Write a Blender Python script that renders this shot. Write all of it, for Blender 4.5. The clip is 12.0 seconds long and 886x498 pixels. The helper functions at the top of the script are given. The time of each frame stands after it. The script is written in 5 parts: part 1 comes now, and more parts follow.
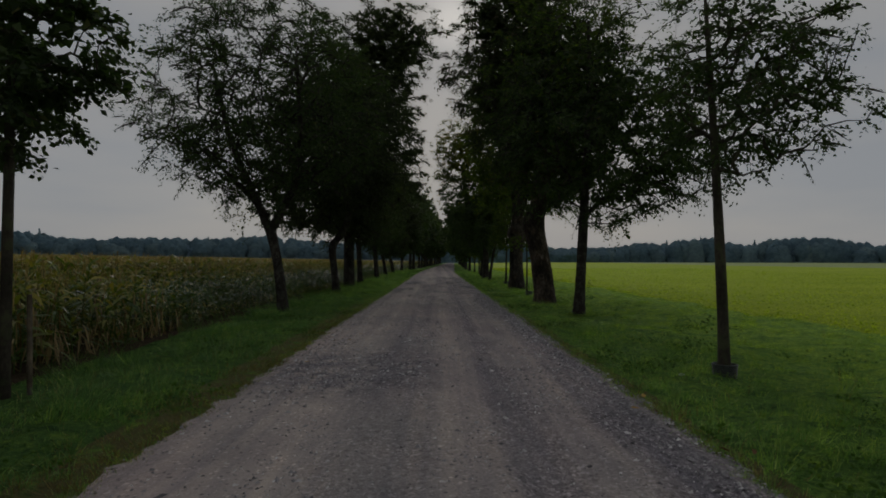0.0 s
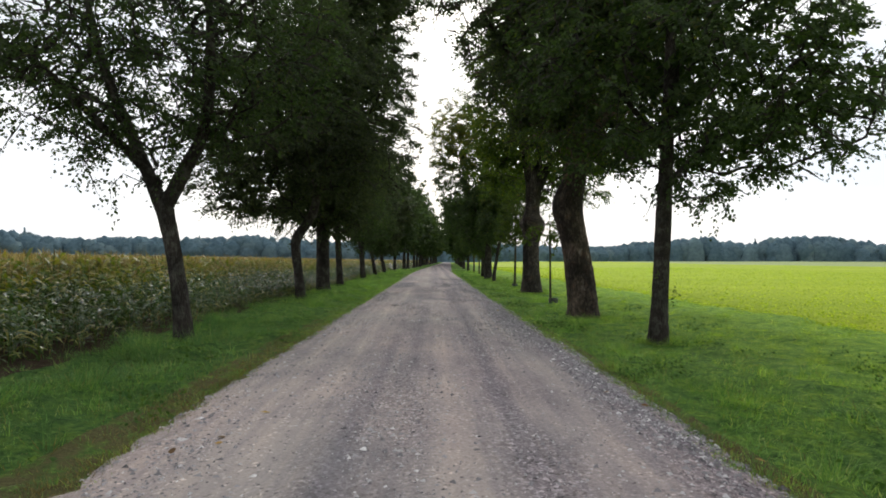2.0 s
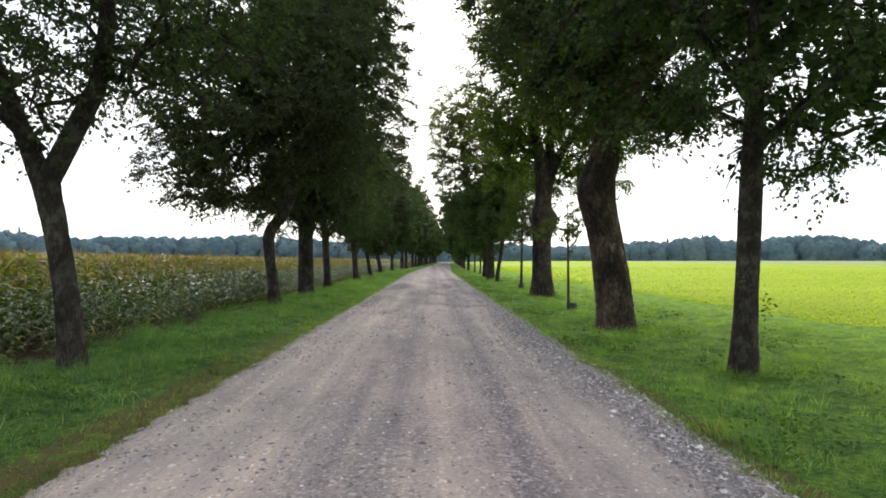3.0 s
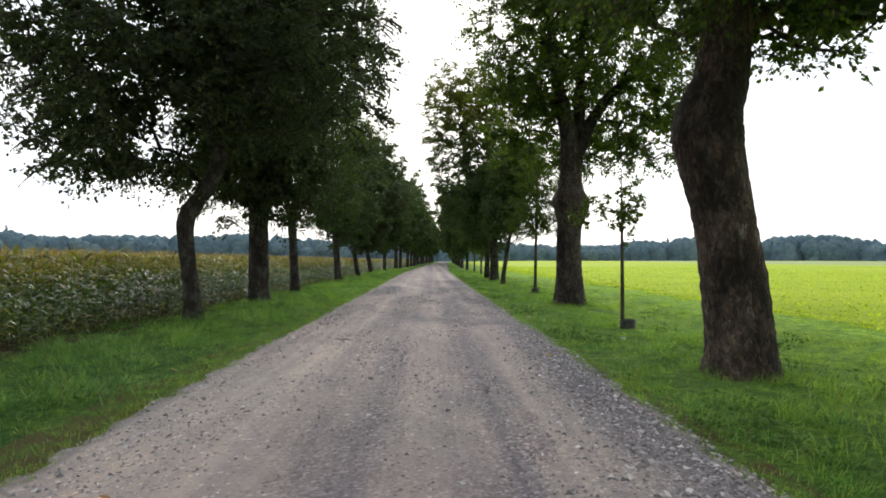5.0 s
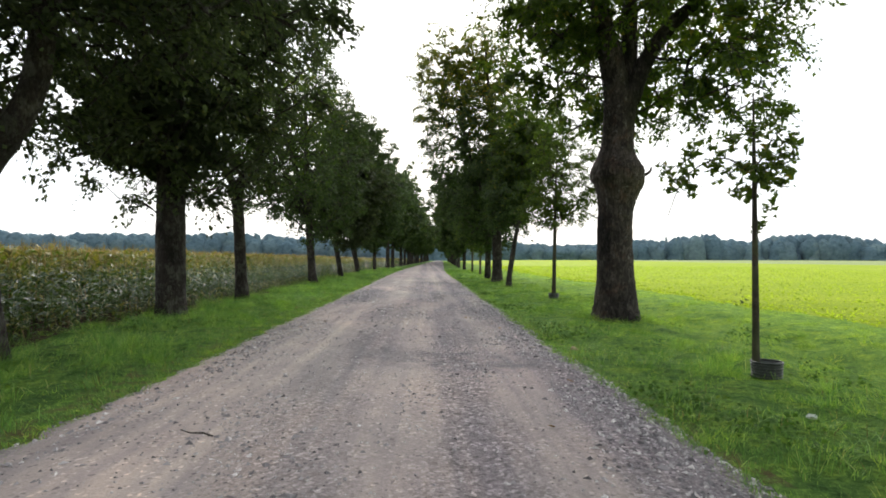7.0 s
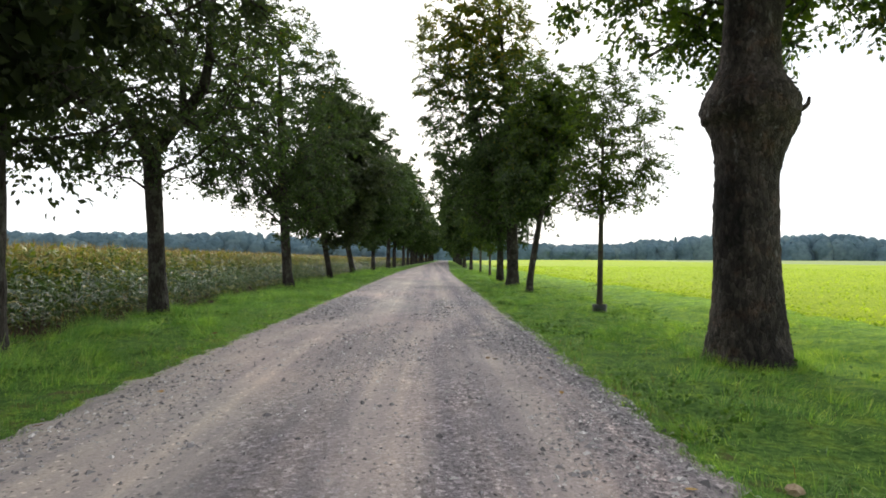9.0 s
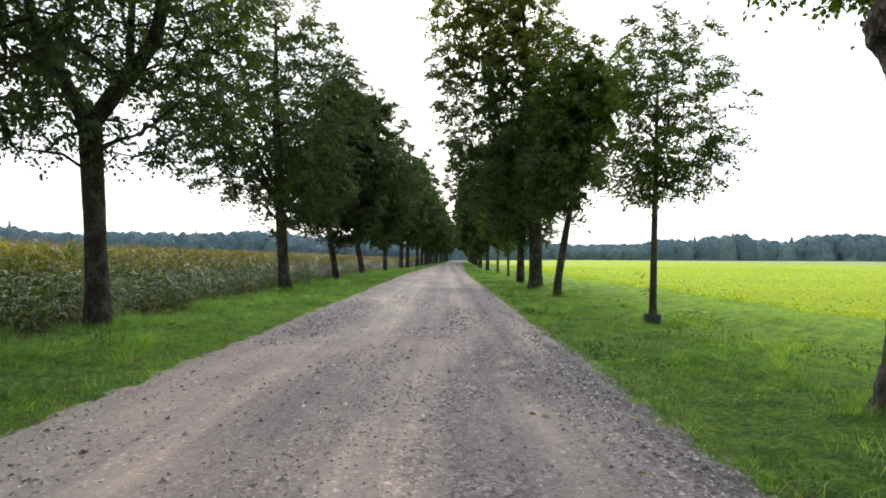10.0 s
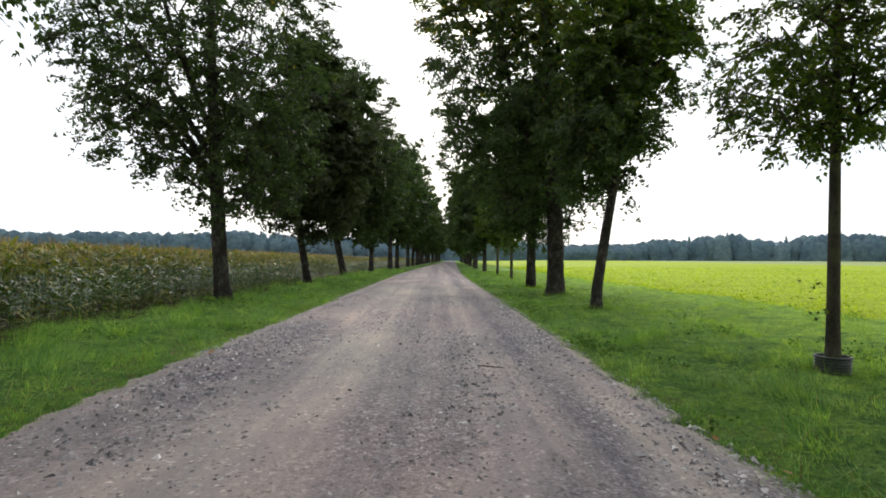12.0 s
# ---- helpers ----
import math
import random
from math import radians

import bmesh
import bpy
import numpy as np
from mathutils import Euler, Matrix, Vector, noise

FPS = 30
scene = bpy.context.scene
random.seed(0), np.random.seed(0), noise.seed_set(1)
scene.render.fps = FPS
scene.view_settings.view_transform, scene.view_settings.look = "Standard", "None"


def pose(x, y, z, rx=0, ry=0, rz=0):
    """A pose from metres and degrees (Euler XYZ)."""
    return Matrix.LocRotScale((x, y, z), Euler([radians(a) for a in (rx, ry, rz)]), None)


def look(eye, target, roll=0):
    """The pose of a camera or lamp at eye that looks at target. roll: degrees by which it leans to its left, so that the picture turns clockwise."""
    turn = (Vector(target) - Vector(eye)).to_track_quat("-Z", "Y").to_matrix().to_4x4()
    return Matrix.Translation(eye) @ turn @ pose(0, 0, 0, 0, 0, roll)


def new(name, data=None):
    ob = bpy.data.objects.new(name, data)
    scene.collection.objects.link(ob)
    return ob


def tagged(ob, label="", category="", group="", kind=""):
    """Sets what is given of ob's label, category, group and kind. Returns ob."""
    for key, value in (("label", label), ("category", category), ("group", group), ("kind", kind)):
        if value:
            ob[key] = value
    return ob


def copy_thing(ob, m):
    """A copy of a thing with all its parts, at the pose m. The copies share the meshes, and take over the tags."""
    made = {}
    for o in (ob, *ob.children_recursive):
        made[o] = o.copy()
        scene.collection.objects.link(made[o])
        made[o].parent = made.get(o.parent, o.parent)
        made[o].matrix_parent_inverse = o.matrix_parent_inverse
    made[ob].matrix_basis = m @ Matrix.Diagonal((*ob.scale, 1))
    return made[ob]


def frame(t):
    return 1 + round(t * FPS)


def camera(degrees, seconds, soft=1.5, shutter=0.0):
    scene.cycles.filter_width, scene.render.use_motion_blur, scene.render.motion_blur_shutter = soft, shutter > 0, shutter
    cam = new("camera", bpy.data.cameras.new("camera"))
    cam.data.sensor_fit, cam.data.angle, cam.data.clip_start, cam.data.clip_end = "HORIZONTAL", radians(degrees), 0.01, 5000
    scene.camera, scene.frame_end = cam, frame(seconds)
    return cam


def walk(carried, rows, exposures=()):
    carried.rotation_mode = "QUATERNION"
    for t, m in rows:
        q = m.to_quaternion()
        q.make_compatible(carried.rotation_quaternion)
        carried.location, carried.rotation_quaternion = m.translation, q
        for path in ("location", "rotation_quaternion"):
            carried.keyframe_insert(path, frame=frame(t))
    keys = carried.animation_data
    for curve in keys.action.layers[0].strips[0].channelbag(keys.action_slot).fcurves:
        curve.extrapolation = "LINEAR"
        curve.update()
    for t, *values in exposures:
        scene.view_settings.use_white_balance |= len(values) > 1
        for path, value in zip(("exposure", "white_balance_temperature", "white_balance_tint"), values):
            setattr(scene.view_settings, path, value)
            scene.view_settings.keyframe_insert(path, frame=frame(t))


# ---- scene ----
cam = camera(74.2, 12.0, soft=1.8)
METRES, EYE, TILT, LEAN, TURN = 40.5, 1.8, 0.0, 0.0, -0.5
ROWS = [
    (0.0, -0.0019, 0.0031, 0.0004, -0.10, 1.13, -0.47),
    (0.5, -0.0023, 0.0493, -0.0005, -0.19, 1.11, -0.44),
    (1.0, -0.0026, 0.0965, -0.0006, -0.33, 1.12, -0.46),
    (1.5, -0.0031, 0.1454, -0.0009, -0.47, 1.09, -0.47),
    (2.0, -0.0029, 0.1936, -0.0018, -0.49, 1.07, -0.40),
    (2.5, -0.0024, 0.2402, -0.0027, -0.55, 1.08, -0.38),
    (3.0, -0.0015, 0.2861, -0.0030, -0.54, 1.04, -0.33),
    (5.0, 0.0007, 0.4509, -0.0053, -0.83, 1.01, -0.42),
    (5.5, 0.0008, 0.4917, -0.0059, -0.94, 0.98, -0.45),
    (6.0, 0.0019, 0.5314, -0.0068, -1.05, 0.98, -0.48),
    (6.5, 0.0034, 0.5704, -0.0075, -1.14, 0.95, -0.46),
    (7.0, 0.0049, 0.6088, -0.0076, -1.25, 0.94, -0.49),
    (8.8, 0.0081, 0.7488, -0.0087, -1.33, 0.91, -0.57),
    (9.0, 0.0083, 0.7644, -0.0088, -0.75, 0.91, -0.58),
    (9.5, 0.0090, 0.8040, -0.0089, 0.44, 0.91, -0.62),
    (10.0, 0.0086, 0.8429, -0.0097, 0.70, 0.90, -0.66),
    (10.5, 0.0071, 0.8820, -0.0102, 0.22, 0.90, -0.59),
    (11.0, 0.0059, 0.9220, -0.0109, 0.11, 0.92, -0.62),
    (11.5, 0.0046, 0.9623, -0.0114, 0.03, 0.95, -0.61),
    (12.0, 0.0036, 1.0028, -0.0116, -0.12, 0.96, -0.62),
]
walk(cam, [(t, pose(0, 0, EYE, TILT, LEAN, TURN) @ pose(METRES * x, METRES * y, METRES * z, 90 + pitch, roll, yaw)) for t, x, y, z, yaw, pitch, roll in ROWS],
     exposures=[(0.0, -2.2), (0.5, -1.2), (1.0, -0.55), (1.5, -0.3), (2.5, 0.0), (3.0, 0.25), (5.0, 0.12), (5.5, 0.05), (6.0, 0.25), (6.5, 0.38), (7.0, 0.25), (9.0, 0.25), (9.5, 0.33), (10.5, 0.18), (12.0, -0.01)])

# ---- light ----
SUN_UP, SUN_SIDE = radians(22.5), radians(1.3)
SUN_WAY = Vector((math.sin(SUN_SIDE) * math.cos(SUN_UP), math.cos(SUN_SIDE) * math.cos(SUN_UP), math.sin(SUN_UP)))
sun_lamp = new("sun", bpy.data.lights.new("sun", "SUN"))
sun_lamp.data.energy, sun_lamp.data.angle, sun_lamp.data.color = 3.4, radians(38), (1.0, 0.96, 0.90)
sun_lamp.matrix_world = look(SUN_WAY * 200, (0, 0, 0))

world = bpy.data.worlds.new("sky")
scene.world = world
world.use_nodes = True
wt = world.node_tree
wt.nodes.clear()
sky = wt.nodes.new("ShaderNodeTexSky")
sky.sky_type, sky.sun_disc, sky.sun_elevation, sky.sun_rotation = "NISHITA", False, SUN_UP, SUN_SIDE
sky.air_density, sky.dust_density, sky.ozone_density = 1.0, 2.0, 1.5
clear = wt.nodes.new("ShaderNodeBackground")
clear.inputs["Strength"].default_value = 0.10
wt.links.new(sky.outputs["Color"], clear.inputs["Color"])
coord = wt.nodes.new("ShaderNodeTexCoord")
stretch = wt.nodes.new("ShaderNodeMapping")
stretch.inputs["Scale"].default_value = (1.0, 1.0, 5.0)
cloud = wt.nodes.new("ShaderNodeTexNoise")
cloud.inputs["Scale"].default_value, cloud.inputs["Detail"].default_value = 2.2, 5.0
tone = wt.nodes.new("ShaderNodeValToRGB")
tone.color_ramp.elements[0].position, tone.color_ramp.elements[0].color = 0.36, (0.84, 0.885, 0.95, 1)
tone.color_ramp.elements[1].position, tone.color_ramp.elements[1].color = 0.62, (1.0, 1.0, 1.0, 1)
veil = wt.nodes.new("ShaderNodeBackground")
veil.inputs["Strength"].default_value = 1.5
mixed = wt.nodes.new("ShaderNodeMixShader")
mixed.inputs[0].default_value = 0.88
wout = wt.nodes.new("ShaderNodeOutputWorld")
wt.links.new(coord.outputs["Generated"], stretch.inputs["Vector"])
wt.links.new(stretch.outputs["Vector"], cloud.inputs["Vector"])
wt.links.new(cloud.outputs["Fac"], tone.inputs["Fac"])
wt.links.new(tone.outputs["Color"], veil.inputs["Color"])
wt.links.new(clear.outputs[0], mixed.inputs[1])
wt.links.new(veil.outputs[0], mixed.inputs[2])
# the hazy aureole round the veiled sun
facing = wt.nodes.new("ShaderNodeVectorMath")
facing.operation = "DOT_PRODUCT"
facing.inputs[1].default_value = SUN_WAY
narrow = wt.nodes.new("ShaderNodeMath")
narrow.operation = "POWER"
narrow.inputs[1].default_value = 1000.0
glow = wt.nodes.new("ShaderNodeBackground")
glow.inputs["Color"].default_value = (1.0, 0.96, 0.88, 1)
both = wt.nodes.new("ShaderNodeAddShader")
floor_at = wt.nodes.new("ShaderNodeMath")
floor_at.operation = "MAXIMUM"
floor_at.inputs[1].default_value = 0.0
gain = wt.nodes.new("ShaderNodeMath")
gain.operation = "MULTIPLY"
gain.inputs[1].default_value = 1.0
wt.links.new(coord.outputs["Generated"], facing.inputs[0])
# thin cloud scatters forward: the veil is brighter on the sun's half of the sky
scatter = wt.nodes.new("ShaderNodeMapRange")
scatter.interpolation_type = "SMOOTHSTEP"
for spot, value in (("From Min", -0.7), ("From Max", 0.75), ("To Min", 1.1), ("To Max", 1.38)):
    scatter.inputs[spot].default_value = value
wt.links.new(facing.outputs["Value"], scatter.inputs["Value"])
wt.links.new(scatter.outputs["Result"], veil.inputs["Strength"])
wt.links.new(facing.outputs["Value"], floor_at.inputs[0])
wt.links.new(floor_at.outputs[0], narrow.inputs[0])
wt.links.new(narrow.outputs[0], gain.inputs[0])
wt.links.new(gain.outputs[0], glow.inputs["Strength"])
wt.links.new(mixed.outputs[0], both.inputs[0])
wt.links.new(glow.outputs[0], both.inputs[1])
wt.links.new(both.outputs[0], wout.inputs["Surface"])


# ---- materials ----
def material(name):
    m = bpy.data.materials.new(name)
    m.use_nodes = True
    t = m.node_tree
    t.nodes.clear()
    return m, t


def node(t, kind, **values):
    n = t.nodes.new(kind)
    for key, value in values.items():
        n.inputs[key.replace("_", " ")].default_value = value
    return n


def ramp(t, source, stops):
    n = t.nodes.new("ShaderNodeValToRGB")
    el = n.color_ramp.elements
    while len(el) < len(stops):
        el.new(0.5)
    for e, (p, c) in zip(el, stops):
        e.position, e.color = p, (*c, 1)
    t.links.new(source, n.inputs["Fac"])
    return n.outputs["Color"]


def blend(t, fac, a, b, how="MIX"):
    n = t.nodes.new("ShaderNodeMix")
    n.data_type, n.blend_type = "RGBA", how
    spots = {"Factor": n.inputs[0], "A": n.inputs[6], "B": n.inputs[7]}
    for key, value in (("Factor", fac), ("A", a), ("B", b)):
        if isinstance(value, bpy.types.NodeSocket):
            t.links.new(value, spots[key])
        elif key == "Factor":
            spots[key].default_value = value
        else:
            spots[key].default_value = (*value, 1)
    return n.outputs[2]


def place_coords(t, scale=(1, 1, 1)):
    g = t.nodes.new("ShaderNodeNewGeometry")
    m = t.nodes.new("ShaderNodeMapping")
    m.inputs["Scale"].default_value = scale
    t.links.new(g.outputs["Position"], m.inputs["Vector"])
    return m.outputs["Vector"]


def grain(t, vector, scale, detail=4.0, rough=0.6):
    n = node(t, "ShaderNodeTexNoise", Scale=scale, Detail=detail, Roughness=rough)
    t.links.new(vector, n.inputs["Vector"])
    return n.outputs["Fac"]


def leaf_material(name, stops, through_tint, share=0.4, rough=0.5, gloss=0.3, mottle=False):
    """Thin leaf: reflects and lets light through; each leaf has its own tone."""
    m, t = material(name)
    g = t.nodes.new("ShaderNodeNewGeometry")
    colour = ramp(t, g.outputs["Random Per Island"], stops)
    wide = ramp(t, grain(t, place_coords(t), 0.45, 3.0), [(0.3, (0.75, 0.75, 0.75)), (0.7, (1.25, 1.2, 1.1))])
    colour = blend(t, 1.0, colour, wide, "MULTIPLY")
    if mottle:
        patches = ramp(t, grain(t, place_coords(t), 2.2, 5.0, 0.65), [(0.3, (0.36, 0.48, 0.64)), (0.44, (0.86, 0.95, 1.03)), (0.55, (1.2, 1.16, 1.04)), (0.7, (1.9, 1.68, 1.15))])
        colour = blend(t, 1.0, colour, patches, "MULTIPLY")
    face = node(t, "ShaderNodeBsdfPrincipled", Roughness=rough)
    face.inputs["Specular IOR Level"].default_value = gloss
    t.links.new(colour, face.inputs["Base Color"])
    back = t.nodes.new("ShaderNodeBsdfTranslucent")
    t.links.new(blend(t, 1.0, colour, through_tint, "MULTIPLY"), back.inputs["Color"])
    mix = t.nodes.new("ShaderNodeMixShader")
    mix.inputs[0].default_value = share
    o = t.nodes.new("ShaderNodeOutputMaterial")
    t.links.new(face.outputs[0], mix.inputs[1])
    t.links.new(back.outputs[0], mix.inputs[2])
    t.links.new(mix.outputs[0], o.inputs["Surface"])
    return m


def solid_material(name, colour_of, rough=0.85, bump_of=None, bump=0.5, reach=0.02, metal=0.0, gloss=0.25):
    m, t = material(name)
    face = node(t, "ShaderNodeBsdfPrincipled", Roughness=rough, Metallic=metal)
    face.inputs["Specular IOR Level"].default_value = gloss
    c = colour_of(t)
    if isinstance(c, bpy.types.NodeSocket):
        t.links.new(c, face.inputs["Base Color"])
    else:
        face.inputs["Base Color"].default_value = (*c, 1)
    if bump_of:
        b = node(t, "ShaderNodeBump", Strength=bump, Distance=reach)
        t.links.new(bump_of(t), b.inputs["Height"])
        t.links.new(b.outputs["Normal"], face.inputs["Normal"])
    o = t.nodes.new("ShaderNodeOutputMaterial")
    t.links.new(face.outputs[0], o.inputs["Surface"])
    return m


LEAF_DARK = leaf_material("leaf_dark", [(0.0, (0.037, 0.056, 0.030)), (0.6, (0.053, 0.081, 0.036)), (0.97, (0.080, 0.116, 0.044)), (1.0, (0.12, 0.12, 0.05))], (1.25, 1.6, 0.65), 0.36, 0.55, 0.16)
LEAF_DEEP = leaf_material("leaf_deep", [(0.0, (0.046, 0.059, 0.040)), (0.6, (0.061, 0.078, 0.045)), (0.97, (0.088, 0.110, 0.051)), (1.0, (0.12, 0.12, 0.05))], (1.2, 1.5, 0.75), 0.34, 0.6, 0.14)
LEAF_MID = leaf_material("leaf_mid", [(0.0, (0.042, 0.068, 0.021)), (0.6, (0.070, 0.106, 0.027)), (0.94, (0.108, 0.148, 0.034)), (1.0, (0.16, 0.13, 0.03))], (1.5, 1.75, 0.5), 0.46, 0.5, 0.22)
# yellowing leaves, also brightened to stand for sun on the treetops
LEAF_SUNLIT_GOLD = leaf_material("leaf_sunlit_gold", [(0.0, (0.045, 0.07, 0.016)), (0.55, (0.085, 0.115, 0.022)), (0.88, (0.16, 0.145, 0.03)), (1.0, (0.26, 0.17, 0.035))], (1.6, 1.7, 0.5), 0.48, 0.5, 0.25)
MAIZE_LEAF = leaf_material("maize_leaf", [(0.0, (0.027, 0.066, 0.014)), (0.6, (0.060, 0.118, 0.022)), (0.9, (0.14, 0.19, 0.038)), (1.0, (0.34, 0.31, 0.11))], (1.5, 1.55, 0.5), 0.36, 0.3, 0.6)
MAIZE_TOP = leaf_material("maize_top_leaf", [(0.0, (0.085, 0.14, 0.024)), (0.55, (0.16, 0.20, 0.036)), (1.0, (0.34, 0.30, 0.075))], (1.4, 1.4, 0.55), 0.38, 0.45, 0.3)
MAIZE_DRY = leaf_material("maize_dry_leaf", [(0.0, (0.13, 0.10, 0.05)), (0.5, (0.25, 0.19, 0.09)), (1.0, (0.42, 0.34, 0.18))], (1.2, 1.1, 0.8), 0.3)
TASSEL = leaf_material("maize_tassel", [(0.0, (0.18, 0.145, 0.055)), (0.6, (0.31, 0.25, 0.095)), (1.0, (0.45, 0.38, 0.17))], (1.2, 1.1, 0.7), 0.3)
GRASS = leaf_material("grass_blades", [(0.0, (0.084, 0.178, 0.046)), (0.5, (0.165, 0.296, 0.070)), (0.9, (0.28, 0.42, 0.105)), (1.0, (0.42, 0.44, 0.18))], (1.3, 1.6, 0.7), 0.36, 0.45, 0.32, True)
# darker copy of the grass: shade on the west verge put into the colour
SHADED_GRASS = leaf_material("shaded_grass_blades", [(0.0, (0.058, 0.132, 0.046)), (0.5, (0.112, 0.222, 0.066)), (0.9, (0.20, 0.33, 0.098)), (1.0, (0.36, 0.38, 0.17))], (1.3, 1.6, 0.7), 0.34, 0.45, 0.32, True)
MEADOW = leaf_material("meadow_grass", [(0.0, (0.16, 0.265, 0.052)), (0.5, (0.24, 0.37, 0.074)), (0.9, (0.33, 0.455, 0.105)), (1.0, (0.48, 0.49, 0.2))], (1.4, 1.5, 0.65), 0.45, 0.5, 0.15, True)
STRAW = leaf_material("dry_grass", [(0.0, (0.09, 0.075, 0.03)), (0.5, (0.17, 0.15, 0.055)), (1.0, (0.34, 0.29, 0.13))], (1.3, 1.2, 0.7), 0.35, 0.6, 0.1)
WEED = leaf_material("weed_leaves", [(0.0, (0.045, 0.095, 0.026)), (0.7, (0.080, 0.150, 0.038)), (1.0, (0.14, 0.21, 0.06))], (1.4, 1.6, 0.6), 0.35, 0.6, 0.15)
CROP = leaf_material("crop_leaves", [(0.0, (0.14, 0.23, 0.018)), (0.35, (0.34, 0.45, 0.034)), (1.0, (0.55, 0.63, 0.065))], (1.15, 1.3, 0.6), 0.5, 0.6, 0.03)
# distance haze is mixed into these pale bluish leaf colours
HAZED_LEAF = leaf_material("hazed_wood_foliage", [(0.0, (0.155, 0.25, 0.32)), (0.6, (0.18, 0.28, 0.345)), (1.0, (0.225, 0.32, 0.355))], (1.1, 1.15, 1.15), 0.5, 0.8, 0.02)


def bark_colour(dark, light, patch):
    def colour(t):
        v = place_coords(t, (1, 1, 0.5))
        fine = ramp(t, grain(t, v, 26.0, 5.0, 0.7), [(0.3, dark), (0.7, light)])
        broad = ramp(t, grain(t, place_coords(t, (1, 1, 0.7)), 6.0, 6.0, 0.7), [(0.5, (0, 0, 0)), (0.56, (1, 1, 1))])
        stain = ramp(t, grain(t, place_coords(t), 1.6, 4.0), [(0.35, (0.5, 0.5, 0.5)), (0.65, (1.3, 1.3, 1.3))])
        return blend(t, 1.0, blend(t, broad, fine, patch), stain, "MULTIPLY")
    return colour


def bark_bump(t):
    v = place_coords(t, (1, 1, 0.3))
    cells = node(t, "ShaderNodeTexVoronoi", Scale=16.0)
    cells.feature = "DISTANCE_TO_EDGE"
    t.links.new(v, cells.inputs["Vector"])
    return blend(t, 0.5, ramp(t, cells.outputs["Distance"], [(0.0, (0, 0, 0)), (0.25, (1, 1, 1))]), ramp(t, grain(t, v, 30.0), [(0.2, (0, 0, 0)), (0.8, (1, 1, 1))]))


BARK = solid_material("bark_grey", bark_colour((0.016, 0.0135, 0.0115), (0.058, 0.049, 0.041), (0.075, 0.072, 0.06)), 0.9, bark_bump, 1.0, 0.04)


def warped(t, scale, amount):
    """Place with a wandering shift, so that cells come out uneven."""
    v = place_coords(t, scale)
    n = node(t, "ShaderNodeTexNoise", Scale=7.0, Detail=3.0)
    t.links.new(v, n.inputs["Vector"])
    add = t.nodes.new("ShaderNodeVectorMath")
    add.operation = "MULTIPLY_ADD"
    add.inputs[1].default_value = (amount, amount, amount)
    t.links.new(n.outputs["Color"], add.inputs[0])
    t.links.new(v, add.inputs[2])
    return add.outputs[0]


def plated_colour(cast):
    """Flaking plates; cast tells one old tree's bark from another's."""
    def colour(t):
        v = warped(t, (1, 1, 0.5), 0.16)
        plates = node(t, "ShaderNodeTexVoronoi", Scale=17.0)
        t.links.new(v, plates.inputs["Vector"])
        tone = ramp(t, plates.outputs["Color"], [(0.15, (0.062, 0.051, 0.044)), (0.5, (0.105, 0.085, 0.072)), (0.85, (0.17, 0.138, 0.115))])
        cracks = node(t, "ShaderNodeTexVoronoi", Scale=17.0)
        cracks.feature = "DISTANCE_TO_EDGE"
        t.links.new(v, cracks.inputs["Vector"])
        tone = blend(t, 1.0, tone, ramp(t, cracks.outputs["Distance"], [(0.0, (0.6, 0.58, 0.57)), (0.10, (1, 1, 1))]), "MULTIPLY")
        tone = blend(t, 1.0, tone, ramp(t, grain(t, place_coords(t, (1, 1, 0.25)), 22.0, 6.0, 0.75), [(0.3, (0.5, 0.5, 0.5)), (0.7, (1.5, 1.47, 1.43))]), "MULTIPLY")
        flecks = ramp(t, grain(t, place_coords(t, (1, 1, 0.45)), 7.0, 6.0, 0.75), [(0.59, (0, 0, 0)), (0.65, (0.85, 0.85, 0.85))])
        tone = blend(t, flecks, tone, (0.30, 0.275, 0.245))
        rust = ramp(t, grain(t, place_coords(t), 3.4, 4.0, 0.65), [(0.54, (1, 1, 1)), (0.68, (1.22, 0.97, 0.86))])
        tone = blend(t, 1.0, tone, rust, "MULTIPLY")
        stain = ramp(t, grain(t, place_coords(t, (1, 1, 0.7)), 0.8, 5.0, 0.6), [(0.40, (0.30, 0.31, 0.32)), (0.50, (0.85, 0.85, 0.85)), (0.62, (1.4, 1.37, 1.33))])
        return blend(t, 1.0, blend(t, 1.0, tone, stain, "MULTIPLY"), cast, "MULTIPLY")
    return colour


def plated_bump(t):
    v = warped(t, (1, 1, 0.5), 0.16)
    cells = node(t, "ShaderNodeTexVoronoi", Scale=17.0)
    cells.feature = "DISTANCE_TO_EDGE"
    t.links.new(v, cells.inputs["Vector"])
    return blend(t, 0.55, ramp(t, cells.outputs["Distance"], [(0.0, (0, 0, 0)), (0.16, (1, 1, 1))]), ramp(t, grain(t, v, 34.0, 6.0, 0.75), [(0.2, (0, 0, 0)), (0.8, (1, 1, 1))]))


